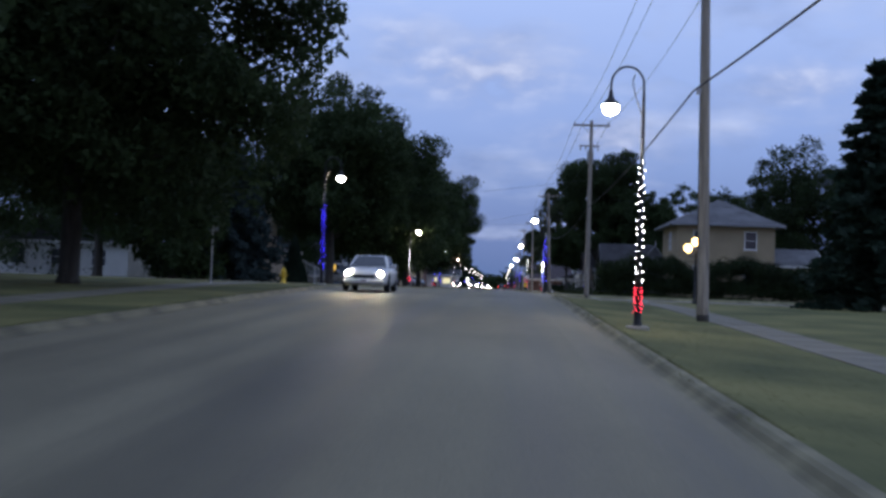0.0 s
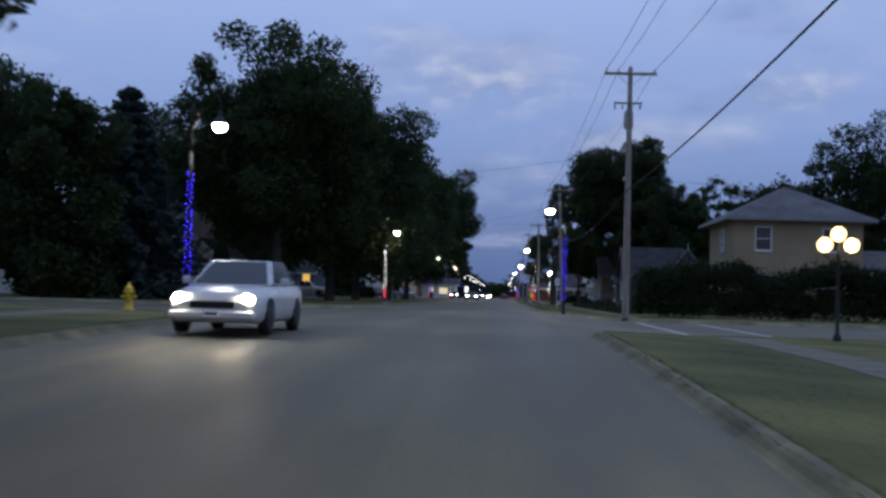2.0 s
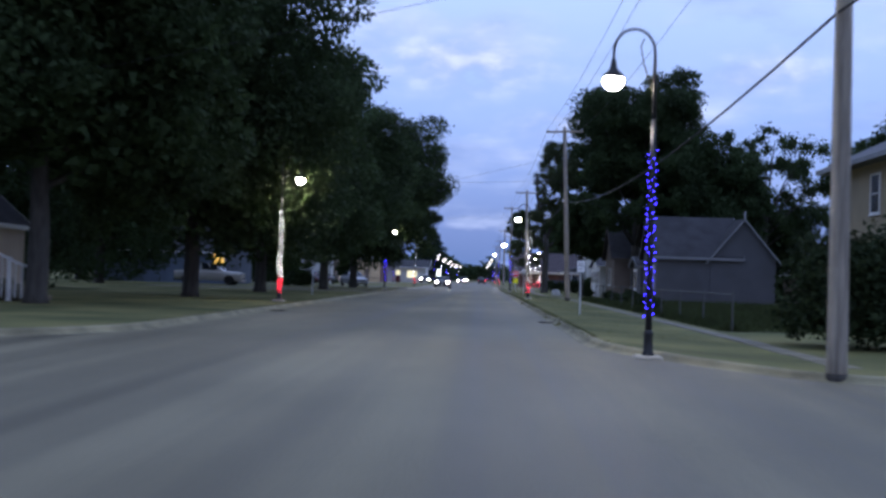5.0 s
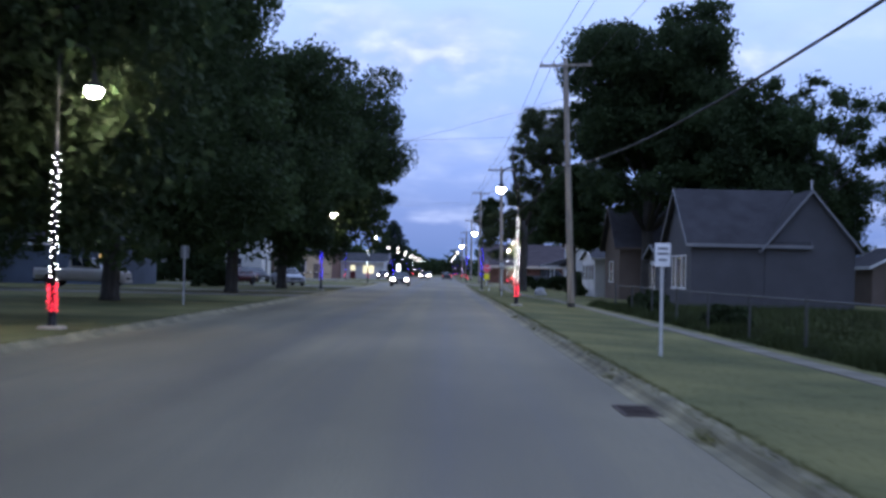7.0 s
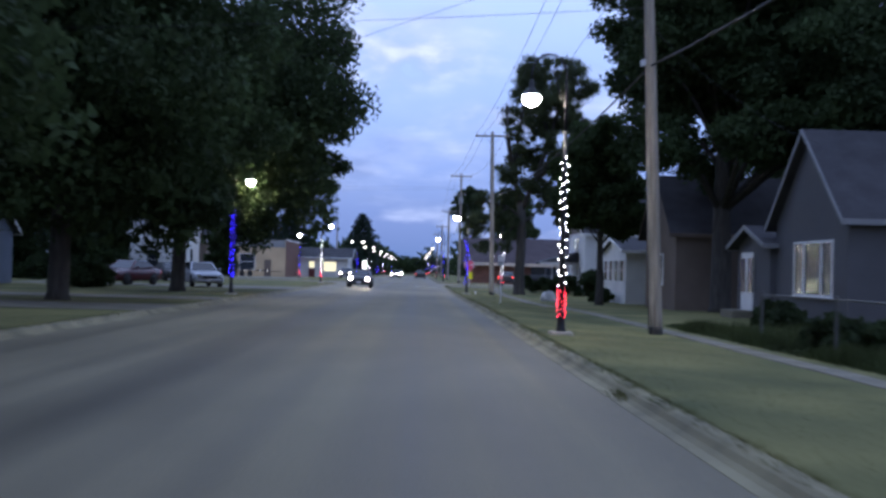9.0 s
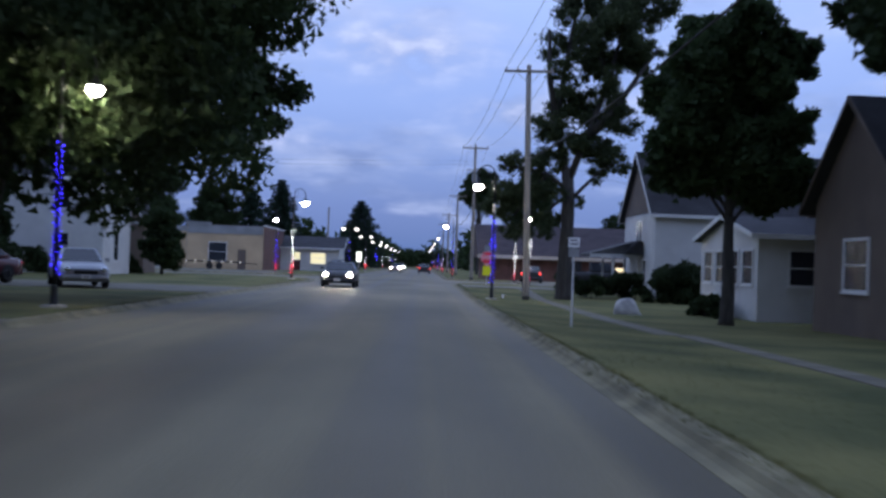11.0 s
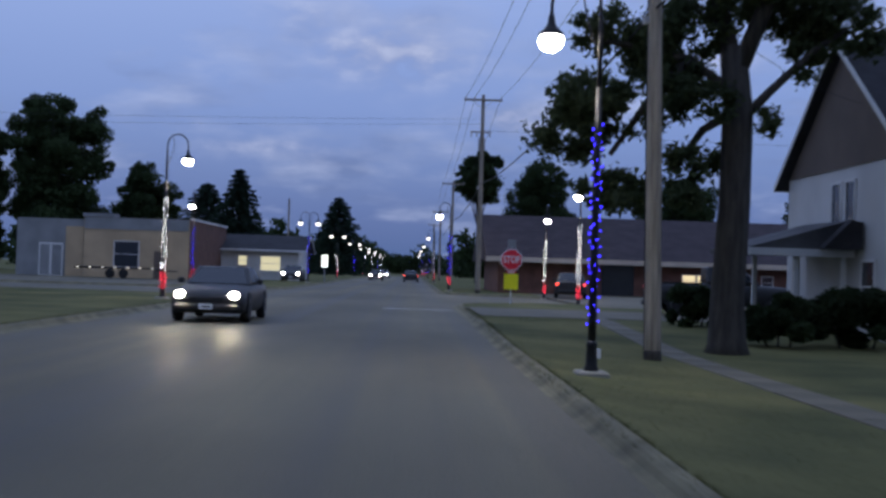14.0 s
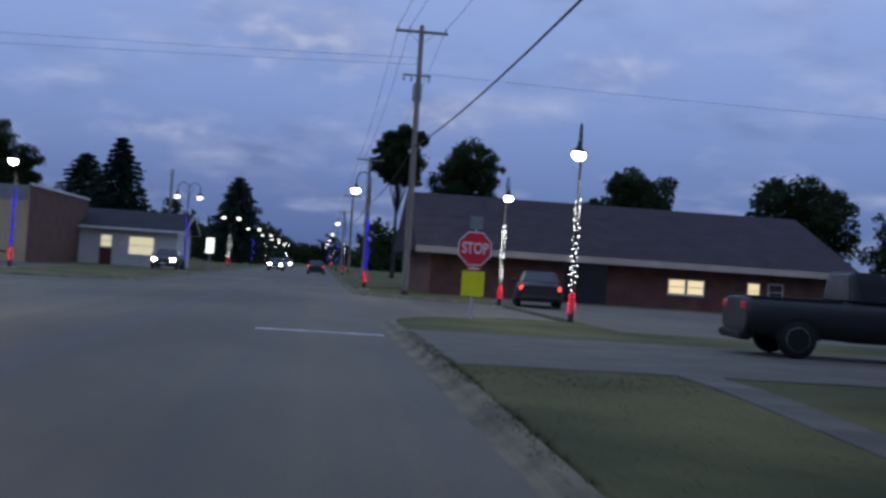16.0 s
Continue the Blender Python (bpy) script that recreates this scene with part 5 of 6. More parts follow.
def quad_panel(pts, out=0.012):
    """A thin pane standing proud of the body."""
    p = [Vector(q) for q in pts]
    nrm = (p[1] - p[0]).cross(p[2] - p[0]).normalized()
    if nrm.dot((p[0] + p[2]) / 2 - Vector((0, 0, 0.9))) < 0:
        nrm = -nrm
    v = [q + nrm * out for q in p] + [q - nrm * 0.01 for q in p]
    n_ = len(p)
    return Shape().add(v, [tuple(range(n_)), tuple(range(2 * n_ - 1, n_ - 1, -1))] + [(i, (i + 1) % n_, n_ + (i + 1) % n_, n_ + i) for i in range(n_)])


def wheel(parent, x, y, r):
    sx = 1 if x > 0 else -1
    prof = [(r * 0.62, -0.10), (r * 0.93, -0.10), (r, -0.06), (r, 0.06), (r * 0.93, 0.10), (r * 0.62, 0.10)]

    def turned(profile):
        sh = Shape().lathe(profile, seg=18)
        sh.v = [(v[2] + x, v[0] + y, v[1] + r) for v in sh.v]
        return sh
    w = part("wheel", turned(prof), RUBBER, parent, "black tyre", True)
    part("rim", turned([(0.05, sx * 0.085), (r * 0.3, sx * 0.095), (r * 0.55, sx * 0.088), (r * 0.63, sx * 0.105), (r * 0.64, sx * 0.05)]), RIM, w, "silver wheel rim", True)


def car(label, at_, turn, body_mat, lights="off", kind="sedan", category="car"):
    """A car facing -y before it is turned."""
    ob = thing("pickup_truck" if kind == "pickup" else "car", label, category, at=at_, turn=turn)
    if kind == "pickup":
        L, W, r = 5.4, 0.95, 0.37
        part("body", loft([(-2.7, 0.78, 0.45, 0.86), (-2.62, 0.88, 0.38, 0.98), (-2.4, 0.93, 0.36, 1.06), (-1.3, 0.95, 0.36, 1.14), (0.6, 0.95, 0.36, 1.16), (0.7, 0.95, 0.38, 1.14), (2.55, 0.95, 0.42, 1.14), (2.66, 0.9, 0.5, 1.1)]), body_mat, ob, smooth=True)
        cab = [(-1.25, 1.12), (-0.62, 1.72), (0.6, 1.74), (0.63, 1.14)]
        bed = Shape().box(-0.82, 0.78, 1.12, 0.82, 2.55, 1.165)
        part("bed", bed, RUBBER, ob, "dark load bed")
        axles = (-1.75, 1.65)
    elif kind == "coupe":
        L, W, r = 4.6, 0.92, 0.34
        part("body", loft([(-2.3, 0.70, 0.30, 0.58), (-2.22, 0.84, 0.24, 0.70), (-1.95, 0.90, 0.22, 0.80), (-0.85, 0.93, 0.22, 0.92), (0.9, 0.93, 0.22, 0.94), (1.9, 0.91, 0.26, 0.96), (2.22, 0.86, 0.32, 0.92), (2.3, 0.76, 0.40, 0.84)]), body_mat, ob, smooth=True)
        cab = [(-0.75, 0.90), (0.0, 1.34), (0.75, 1.36), (1.55, 0.95)]
        axles = (-1.42, 1.38)
    else:
        L, W, r = 4.6, 0.89, 0.32
        part("body", loft([(-2.3, 0.66, 0.32, 0.60), (-2.2, 0.80, 0.25, 0.72), (-1.9, 0.87, 0.22, 0.82), (-0.95, 0.89, 0.22, 0.94), (1.1, 0.89, 0.22, 0.97), (1.9, 0.88, 0.26, 0.98), (2.2, 0.82, 0.32, 0.94), (2.3, 0.72, 0.40, 0.86)]), body_mat, ob, smooth=True)
        cab = [(-0.95, 0.92), (-0.15, 1.42), (0.95, 1.42), (1.65, 0.97)]
        axles = (-1.38, 1.32)
    (ya, za), (yb, zb), (yc, zc), (yd, zd) = cab
    wa, wb = W * 0.90, W * 0.70
    cab_ob = part("cabin", Shape().add([(-wa, ya, za), (wa, ya, za), (wb, yb, zb), (-wb, yb, zb), (wb, yc, zc), (-wb, yc, zc), (wa, yd, zd), (-wa, yd, zd)],
         [(0, 1, 2, 3), (3, 2, 4, 5), (5, 4, 6, 7), (1, 6, 4, 2), (0, 3, 5, 7), (0, 7, 6, 1)]), body_mat, ob)

    bv = cab_ob.modifiers.new("soft", "BEVEL")
    bv.width, bv.segments = 0.07, 3

    def mixp(a, b, t):
        return tuple(p + (q - p) * t for p, q in zip(a, b))
    A, B, C, D = [(-wa, ya, za), (wa, ya, za), (wb, yb, zb), (-wb, yb, zb)]
    part("windscreen", quad_panel([mixp(A, C, 0.07), mixp(B, D, 0.07), mixp(C, A, 0.07), mixp(D, B, 0.07)]), GLASS_DARK, ob, "dark windscreen")
    A, B, C, D = [(-wb, yc, zc), (wb, yc, zc), (wa, yd, zd), (-wa, yd, zd)]
    part("rear_window", quad_panel([mixp(A, C, 0.08), mixp(B, D, 0.08), mixp(C, A, 0.08), mixp(D, B, 0.08)]), GLASS_DARK, ob, "dark rear window")
    for sx in (-1, 1):
        A, B, C, D = (sx * wa, ya, za), (sx * wb, yb, zb), (sx * wb, yc, zc), (sx * wa, yd, zd)
        m0, m1 = mixp(B, C, 0.5), mixp(A, D, 0.5)
        part("side_window", quad_panel([mixp(A, C, 0.14), mixp(B, C, 0.06), mixp(m0, B, 0.08), mixp(m1, m0, 0.1)]), GLASS_DARK, ob, "dark side window")
        part("side_window", quad_panel([mixp(m1, m0, 0.12), mixp(m0, C, 0.1), mixp(C, B, 0.06), mixp(D, B, 0.16)]), GLASS_DARK, ob, "dark side window")
        part("mirror", Shape().soft_box(min(sx * W, sx * (W + 0.16)), ya + 0.35, za + 0.02, max(sx * W, sx * (W + 0.16)), ya + 0.47, za + 0.16, 0.02), body_mat, ob)
        for ay in axles:
            wheel(ob, sx * (W - 0.09), ay, r)
            arch = [(ay + (r + 0.06) * math.cos(a), r + (r + 0.06) * math.sin(a)) for a in [math.pi * k / 10 for k in range(11)]]
            part("wheel_arch", Shape().prism(arch, "x", *sorted((sx * (W * 0.60), sx * (W * 1.003)))), RUBBER, ob, "dark wheel arch")
        hz = 0.66 if kind != "pickup" else 0.86
        fy = -L / 2
        part("headlight", Shape().ball((sx * W * 0.70, fy + 0.10, hz), 0.125, 12, 8, 0.8), HEAD_GLOW if lights != "off" and lights != "tail" else CHROME, ob, "bright headlight" if lights not in ("off", "tail") else "clear headlight", True)
        part("tail_light", Shape().soft_box(min(sx * W * 0.55, sx * W * 0.9), L / 2 - 0.16, hz + 0.04, max(sx * W * 0.55, sx * W * 0.9), L / 2 - 0.015, hz + 0.18, 0.02), TAIL_GLOW if lights == "tail" else SIGN_RED, ob, "red tail light")
    fy = -L / 2
    part("grille", Shape().soft_box(-0.42, fy - 0.01, 0.48, 0.42, fy + 0.12, 0.62, 0.02), RUBBER, ob, "dark grille")
    part("bumper", Shape().soft_box(-W * 0.88, fy - 0.06, 0.28, W * 0.88, fy + 0.25, 0.46, 0.05), body_mat, ob)
    part("number_plate", Shape().soft_box(-0.16, fy - 0.075, 0.33, 0.16, fy - 0.06, 0.46, 0.004), SIGN_WHITE, ob, "white number plate")
    part("number_bar", Shape().box(-0.11, fy - 0.079, 0.375, 0.11, fy - 0.0755, 0.415), BLACK_METAL, ob)
    part("rear_bumper", Shape().soft_box(-W * 0.86, L / 2 - 0.22, 0.30, W * 0.86, L / 2 + 0.05, 0.48, 0.05), body_mat if kind != "pickup" else RUBBER, ob)
    return ob


def beams(x, y, z, power, name):
    """The pair of dipped beams of an oncoming car, thrown down the road."""
    for sx in (-0.62, 0.62):
        ld = bpy.data.lights.new(name, "SPOT")
        ld.energy, ld.color, ld.spot_size, ld.spot_blend, ld.shadow_soft_size = power, (1.0, 0.84, 0.56), radians(38), 1.0, 0.06
        lo = new(name, ld)
        lo.matrix_basis = look((x + sx, y - 0.12, z + 0.66), (x + sx - 0.1, y - 20, z + 0.0))


PEARL = paint("white_car_paint", (0.62, 0.62, 0.60))
NIGHT = paint("black_car_paint", (0.010, 0.011, 0.013), 0.5)
SILVER = mat("silver_car_paint", (0.34, 0.35, 0.37), 0.32, metal=0.5, vary=0.06, scale=3, bump=0)
MAROON = paint("dark_red_car_paint", (0.09, 0.015, 0.018))
TANPAINT = mat("beige_truck_paint", (0.52, 0.50, 0.46), 0.35, metal=0.1, vary=0.08, scale=3, bump=0)
car("white sedan with bright headlights in the oncoming lane", (-5.2, 49.3, ground_z(49.3)), 0, PEARL, "on")
beams(-5.2, 47.0, ground_z(47.0), 420, "sedan_beam")
car("black coupe with bright headlights in the oncoming lane", (-4.5, 193.8, 0), 0, NIGHT, "on", "coupe")
beams(-4.5, 191.5, 0, 300, "coupe_beam")
car("dark car with red tail lights driving away down the street", (0.35, 300, 0), 180, NIGHT, "tail")
car("dark car with red tail lights driving away down the street", (0.3, 336, 0), 180, MAROON, "tail")
car("dark car with headlights far down the street", (-4.2, 312, 0), 0, NIGHT, "on")
car("dark car with headlights far down the street", (-4.2, 352, 0), 0, SILVER, "on")
car("dark car with headlights leaving a forecourt", (-10.0, 264, 0.13), 0, NIGHT, "on")
car("silver sedan parked on a drive", (-12.8, 173.5, 0.13), 24, SILVER)
car("dark red car parked on a drive before a white house", (-17.0, 173.5, 0.13), -20, MAROON)
car("dark car parked on a drive before a white house", (-18.6, 192.0, 0.12), 30, NIGHT)
car("beige pickup truck parked on a drive under trees", (-21.8, 150.2, 0.13), 90, TANPAINT, kind="pickup", category="pickup truck")
car("black pickup truck parked beside bushes", (11.5, 204.5, 0.13), 84, NIGHT, kind="pickup", category="pickup truck")
car("dark sedan parked before a brick building", (9.5, 228.4, 0.13), 172, NIGHT, "tail")


def trailer(x, y):
    ob = thing("flatbed_trailer", "dark flatbed trailer with a row of white reflectors", "trailer", at=(x, y, 0.13))
    part("deck", Shape().soft_box(-3.6, -1.0, 0.72, 2.4, 1.0, 0.86, 0.02), BLACK_METAL, ob)
    part("drawbar", Shape().tube([(2.4, -0.6, 0.7), (3.9, 0, 0.62), (2.4, 0.6, 0.7)], 0.05, 6), BLACK_METAL, ob)
    # reflectors without a lamp: their returned light is put in as emission
    for k in range(7):
        part("reflector", Shape().soft_box(-3.4 + k * 0.93, -1.02, 0.76, -3.25 + k * 0.93, -1.0, 0.83, 0.004), glow("reflector_glow", (1, 0.96, 0.85), 1.6), ob, "pale reflector with its shine as glow")
    for wx in (-0.9, 0.1):
        sh = Shape().lathe([(0.2, -0.1), (0.33, -0.1), (0.36, -0.05), (0.36, 0.05), (0.33, 0.1), (0.2, 0.1)], seg=16)
        sh.v = [(v[0] + wx, v[2] - 1.05, v[1] + 0.36) for v in sh.v]
        part("wheel", sh, RUBBER, ob, "black tyre", True)
    return ob


trailer(-21.3, 250.5)


# ---- hedges, bushes and garden things ----
def bush(name, label, x, y, w, d, h_, seed, material=HEDGE, count=5000, size=0.10, category="bush", uneven=0.0):
    """A clipped or rounded mass of small leaves on short stems."""
    rng = np.random.default_rng(seed)
    ob = thing(name, label, category, at=(x, y, lawn_z(x, y)))
    cs, rs = [], []
    nx_, ny_ = max(2, round(w / 0.9)), max(1, round(d / 0.9))
    for i in range(nx_):
        for j in range(ny_):
            for k in (0.25, 0.62):
                cs.append(((i + 0.5) / nx_ * w - w / 2 + rng.uniform(-.15, .15), (j + 0.5) / ny_ * d - d / 2 + rng.uniform(-.15, .15), h_ * (k + rng.uniform(-0.05, 0.1)) * (1 + uneven * math.sin(i * 0.9 + seed) * (k > 0.5))))
                rs.append(min(0.85, h_ * 0.42) * rng.uniform(0.8, 1.15))
    if not uneven:
        cs, rs = [], []
        for i in range(max(12, int(w * d * 7))):
            a, q, u = i * 2.399, math.sqrt(rng.random()), rng.random() ** 0.8
            k = math.sqrt(max(0.0, 1 - (0.9 * u) ** 2)) * (0.9 + 0.1 * (u < 0.2))
            cs.append((q * k * math.cos(a) * w * 0.5, q * k * math.sin(a) * d * 0.5, h_ * (0.06 + 0.76 * u)))
            rs.append(h_ * rng.uniform(0.14, 0.24))
    v, f = leaf_cloud(rng, cs, rs, count, size, squash=0.9, shell=0.35)
    v[:, 2] = np.maximum(v[:, 2], -0.02)
    stems = Shape()
    for i in range(max(3, nx_)):
        sx_ = (i + 0.5) / max(3, nx_) * w - w / 2
        stems.tube([(sx_ * 0.4, 0, -0.1), (sx_ * 0.7, rng.uniform(-.1, .1), h_ * 0.5)], [0.035, 0.012], 5)
    part("stem", stems, BARK, ob)
    c = new("foliage", mesh_arrays("foliage", v, f, material))
    c.parent = ob
    return ob


bush("hedge", "tall dark overgrown hedge beside a side street", 15.8, 86.0, 17.5, 2.6, 3.1, 61, HEDGE_DARK, count=80000, size=0.07, category="hedge", uneven=0.16)
bush("hedge", "tall dark overgrown hedge beside a side street", 27.5, 85.0, 7, 2.6, 3.0, 62, HEDGE_DARK, count=34000, size=0.07, category="hedge", uneven=0.16)
bush("bush", "big round dark bush before a white house", 12.9, 187.6, 3.5, 2.4, 2.2, 63, count=22000, size=0.08)
bush("bush", "dark bush under a tree", 10.8, 190.4, 2.7, 1.8, 1.5, 64, count=13000, size=0.08)
bush("bush", "dark bush under a tree", 8.9, 190.2, 1.8, 1.5, 1.25, 79, count=9000, size=0.08)
bush("bush", "dark bush beside a drive and a parked truck", 8.3, 195.8, 1.7, 1.4, 1.25, 65, count=9000, size=0.07)
bush("bush", "low green shrub inside a fence", 8.2, 116.0, 1.9, 2.6, 0.7, 66, HEDGE, count=5000, size=0.08)
bush("bush", "low green shrub inside a fence", 8.0, 128.5, 2.0, 2.6, 0.8, 67, HEDGE, count=5000, size=0.08)
bush("bush", "low green shrub before a house", 10.6, 140.5, 1.4, 4.0, 0.8, 68, count=5000)
bush("bush", "low dark shrub before a porch", 10.6, 172.5, 1.2, 5.0, 0.8, 69, count=5000)
bush("bush", "low dark shrub along a wall", 15.0, 190.0, 5.0, 1.0, 0.7, 70, count=5000)
bush("bush", "dark shrubs under street trees", -20.5, 28, 3, 20, 2.2, 73, count=16000)
bush("bush", "dark shrubs along the wall of a white house", -24.5, 197.2, 8.0, 1.6, 1.7, 76, count=12000)
bush("bush", "dark shrub beside a white house", -19.6, 206.0, 2.4, 1.6, 1.4, 74, count=6000)
bush("bush", "dark shrubs under street trees", -16.8, 164.5, 3.0, 7.0, 1.5, 77, count=9000)
bush("bush", "dark shrubs beside a drive", -25.0, 186.0, 7.0, 3.0, 1.9, 78, count=9000)
bush("bush", "dark shrub before a house", -20.6, 93.3, 3, 1.6, 1.0, 75, count=6000)


def cone_evergreen(x, y, h_, r_, seed):
    """A dense clipped evergreen in the shape of a cone."""
    rng = np.random.default_rng(seed)
    ob = thing("evergreen", "small dense cone-shaped evergreen before a house", "evergreen", at=(x, y, lawn_z(x, y)))
    part("stem", Shape().lathe([(0.07, -0.1), (0.06, h_ * 0.3), (0.01, h_ * 0.8)], seg=8), BARK, ob)
    n_ = 14000
    u = 1 - np.sqrt(rng.random(n_))
    a = rng.uniform(0, 2 * np.pi, n_)
    rr_ = r_ * (1 - u) ** 0.85 * (0.72 + 0.34 * rng.random(n_)) * (1 + 0.08 * np.sin(3 * a + 9 * u)) + 0.02
    p = np.column_stack([rr_ * np.cos(a), rr_ * np.sin(a), 0.05 + u * h_])
    e = np.column_stack([np.cos(a) * 0.03, np.sin(a) * 0.03, np.full(n_, 0.09)]) * rng.uniform(0.6, 1.3, n_)[:, None] + rng.normal(size=(n_, 3)) * 0.02
    b = np.cross(e, rng.normal(size=(n_, 3))); b = b / np.linalg.norm(b, axis=1)[:, None] * 0.03
    v = np.stack([p - e, p + b, p + e, p - b], axis=1).reshape(-1, 3)
    c = new("foliage", mesh_arrays("foliage", v, np.arange(n_ * 4).reshape(-1, 4), NEEDLE))
    c.parent = ob
    return ob


cone_evergreen(-15.6, 88.5, 3.6, 1.0, 53)


def weeds(x, y, seed, s_=1.0):
    rng = np.random.default_rng(seed)
    n_ = 260
    p = rng.normal(size=(n_, 2)) * np.array([0.16, 0.42]) * s_
    hgt = rng.uniform(0.05, 0.2, n_) * s_
    dr = rng.normal(size=(n_, 2)) * 0.09
    wd = rng.normal(size=(n_, 2)); wd = wd / np.linalg.norm(wd, axis=1)[:, None] * 0.014
    z0 = np.zeros(n_)
    v = np.stack([np.column_stack([p - wd, z0]), np.column_stack([p + wd, z0]), np.column_stack([p + dr, hgt])], axis=1).reshape(-1, 3)
    ob = new("weed_clump", mesh_arrays("weed_clump", v, np.arange(n_ * 3).reshape(-1, 3), BLADES))
    ob.matrix_basis = pose(x, y, surface_z(x, y) + 0.02)
    return tagged(ob, "clump of dry weeds growing from the broken kerb", "weeds", "weeds along the kerb", kind="stuff")


for k, (x, y, sc) in enumerate(((2.3, 93.0, 0.5), (2.32, 99.0, 0.4), (2.32, 112.5, 0.4), (2.3, 120.0, 0.5), (2.33, 146.0, 0.35))):
    weeds(x, y, 200 + k, sc)


def boulder(x, y):
    sh = Shape().ball((0, 0, 0.2), 0.44, 20, 14, 0.85)
    sh.v = [(v[0] * 1.05 + 0.22 * noise.noise(Vector(v) * 1.7), v[1] * 0.8 + 0.2 * noise.noise(Vector(v) * 1.9 + Vector((5, 0, 0))), v[2] * (1.0 - 0.25 * v[0]) + 0.16 * noise.noise(Vector(v) * 2.2 + Vector((0, 7, 0)))) for v in sh.v]
    return solid("boulder", sh, STONE, "large pale boulder on the grass", "boulder", smooth=True, at=(x, y, lawn_z(x, y)))


boulder(7.5, 172.2)


def storm_drain(x, y):
    ob = thing("storm_drain", "rusty iron storm drain grate beside the kerb", "drain", "storm drains", at=(x, y, surface_z(x, y)))
    part("frame", Shape().soft_box(-0.25, -0.48, -0.06, -0.2, 0.48, 0.014, 0.004).soft_box(0.2, -0.48, -0.06, 0.25, 0.48, 0.014, 0.004).soft_box(-0.2, -0.48, -0.06, 0.2, -0.43, 0.014, 0.004).soft_box(-0.2, 0.43, -0.06, 0.2, 0.48, 0.014, 0.004), RUST, ob, "cast-iron frame")
    # no hole below: a dark sheet gives the shade between the slats
    part("pit", Shape().box(-0.2, -0.43, 0.002, 0.2, 0.43, 0.004), RUBBER, ob, "flat dark plate for the shaded opening")
    for k in range(9):
        yy = -0.4 + k * 0.1
        part("slat", Shape().box(-0.2, yy - 0.02, 0.004, 0.2, yy + 0.02, 0.012), RUST, ob)
    return ob


storm_drain(1.98, 95.2)
storm_drain(-6.95, 98.6)


def hydrant(x, y):
    ob = thing("fire_hydrant", "yellow cast-iron fire hydrant on the verge", "fire hydrant", at=(x, y, lawn_z(x, y)))
    part("barrel", Shape().lathe([(0.17, -0.05), (0.17, 0.04), (0.115, 0.06), (0.105, 0.45), (0.15, 0.48), (0.15, 0.53), (0.12, 0.56)], seg=14), HYDRANT_Y, ob, smooth=True)
    part("bonnet", Shape().lathe([(0.125, 0.56), (0.11, 0.64), (0.06, 0.70), (0.03, 0.72), (0.03, 0.78)], seg=14), HYDRANT_Y, ob, smooth=True)
    for a, r_, l_ in ((0, 0.05, 0.2), (180, 0.05, 0.2), (270, 0.07, 0.21)):
        d = Vector((math.cos(radians(a)), math.sin(radians(a)), 0))
        part("nozzle", Shape().tube([d * 0.08 + Vector((0, 0, 0.38)), d * (l_ - 0.03) + Vector((0, 0, 0.38)), d * l_ + Vector((0, 0, 0.38))], [r_ * 0.8, r_, r_ * 0.9], 10), HYDRANT_Y, ob)
    return ob


hydrant(-10.4, 59.1 - 1.2)


def globe_lamp(x, y):
    ob = thing("garden_lamp", "garden lamp post with three glowing warm globes", "lamp", at=(x, y, lawn_z(x, y)))
    part("post", Shape().lathe([(0.12, -0.2), (0.12, 0.1), (0.06, 0.2), (0.045, 2.35), (0.06, 2.4)], seg=10), BLACK_METAL, ob, smooth=True)
    part("finial_globe", Shape().ball((0, 0, 2.92), 0.2, 14, 10), GLOBE_GLOW, ob, "glowing glass globe", True)
    for sx in (-1, 1):
        a = part("arm", Shape().tube([(0, 0, 2.2), (sx * 0.22, 0, 2.22), (sx * 0.36, 0, 2.34), (sx * 0.36, 0, 2.46)], 0.022, 6), BLACK_METAL, ob)
        part("globe", Shape().ball((sx * 0.36, 0, 2.62), 0.2, 14, 10), GLOBE_GLOW, a, "glowing glass globe", True)
    part("stem", Shape().tube([(0, 0, 2.3), (0, 0, 2.75)], 0.025, 6), BLACK_METAL, ob)
    return ob


globe_lamp(9.15, 58.2)


def chain_fence(x, y0, y1, h_):
    ob = thing("chain_link_fence", "low grey chain-link fence along the sidewalk", "fence", at=(0, 0, 0))
    n_ = round((y1 - y0) / 4.2)
    me = mesh_of("post", Shape().lathe([(0.03, -0.3), (0.03, h_), (0.036, h_ + 0.01), (0.02, h_ + 0.05)], seg=8), OLD_STEEL)
    for i in range(n_ + 1):
        y = y0 + (y1 - y0) * i / n_
        b = new("post", me)
        b.parent = ob
        b.matrix_basis = pose(x, y, lawn_z(x, y))
    foot = lawn_z(x, (y0 + y1) / 2)
    part("top_rail", Shape().tube([(x, y0, foot + h_ - 0.03), (x, y1, foot + h_ - 0.03)], 0.02, 6), OLD_STEEL, ob)
    net = Shape()
    k = round((y1 - y0) / 0.30)
    for i in range(k):
        y = y0 + (y1 - y0) * i / k
        for a, b in ((y, min(y1, y + h_ - 0.08)), (y, max(y0, y - h_ + 0.08))):
            zz = foot + 0.02 + abs(b - a)
            net.add([(x, a, foot + 0.02), (x, a + 0.003, foot + 0.02), (x, b + 0.003, zz), (x, b, zz)], [(0, 1, 2, 3)])
    tagged(part("mesh", net, OLD_STEEL, ob, "diagonal wire mesh"), kind="stuff")
    return ob


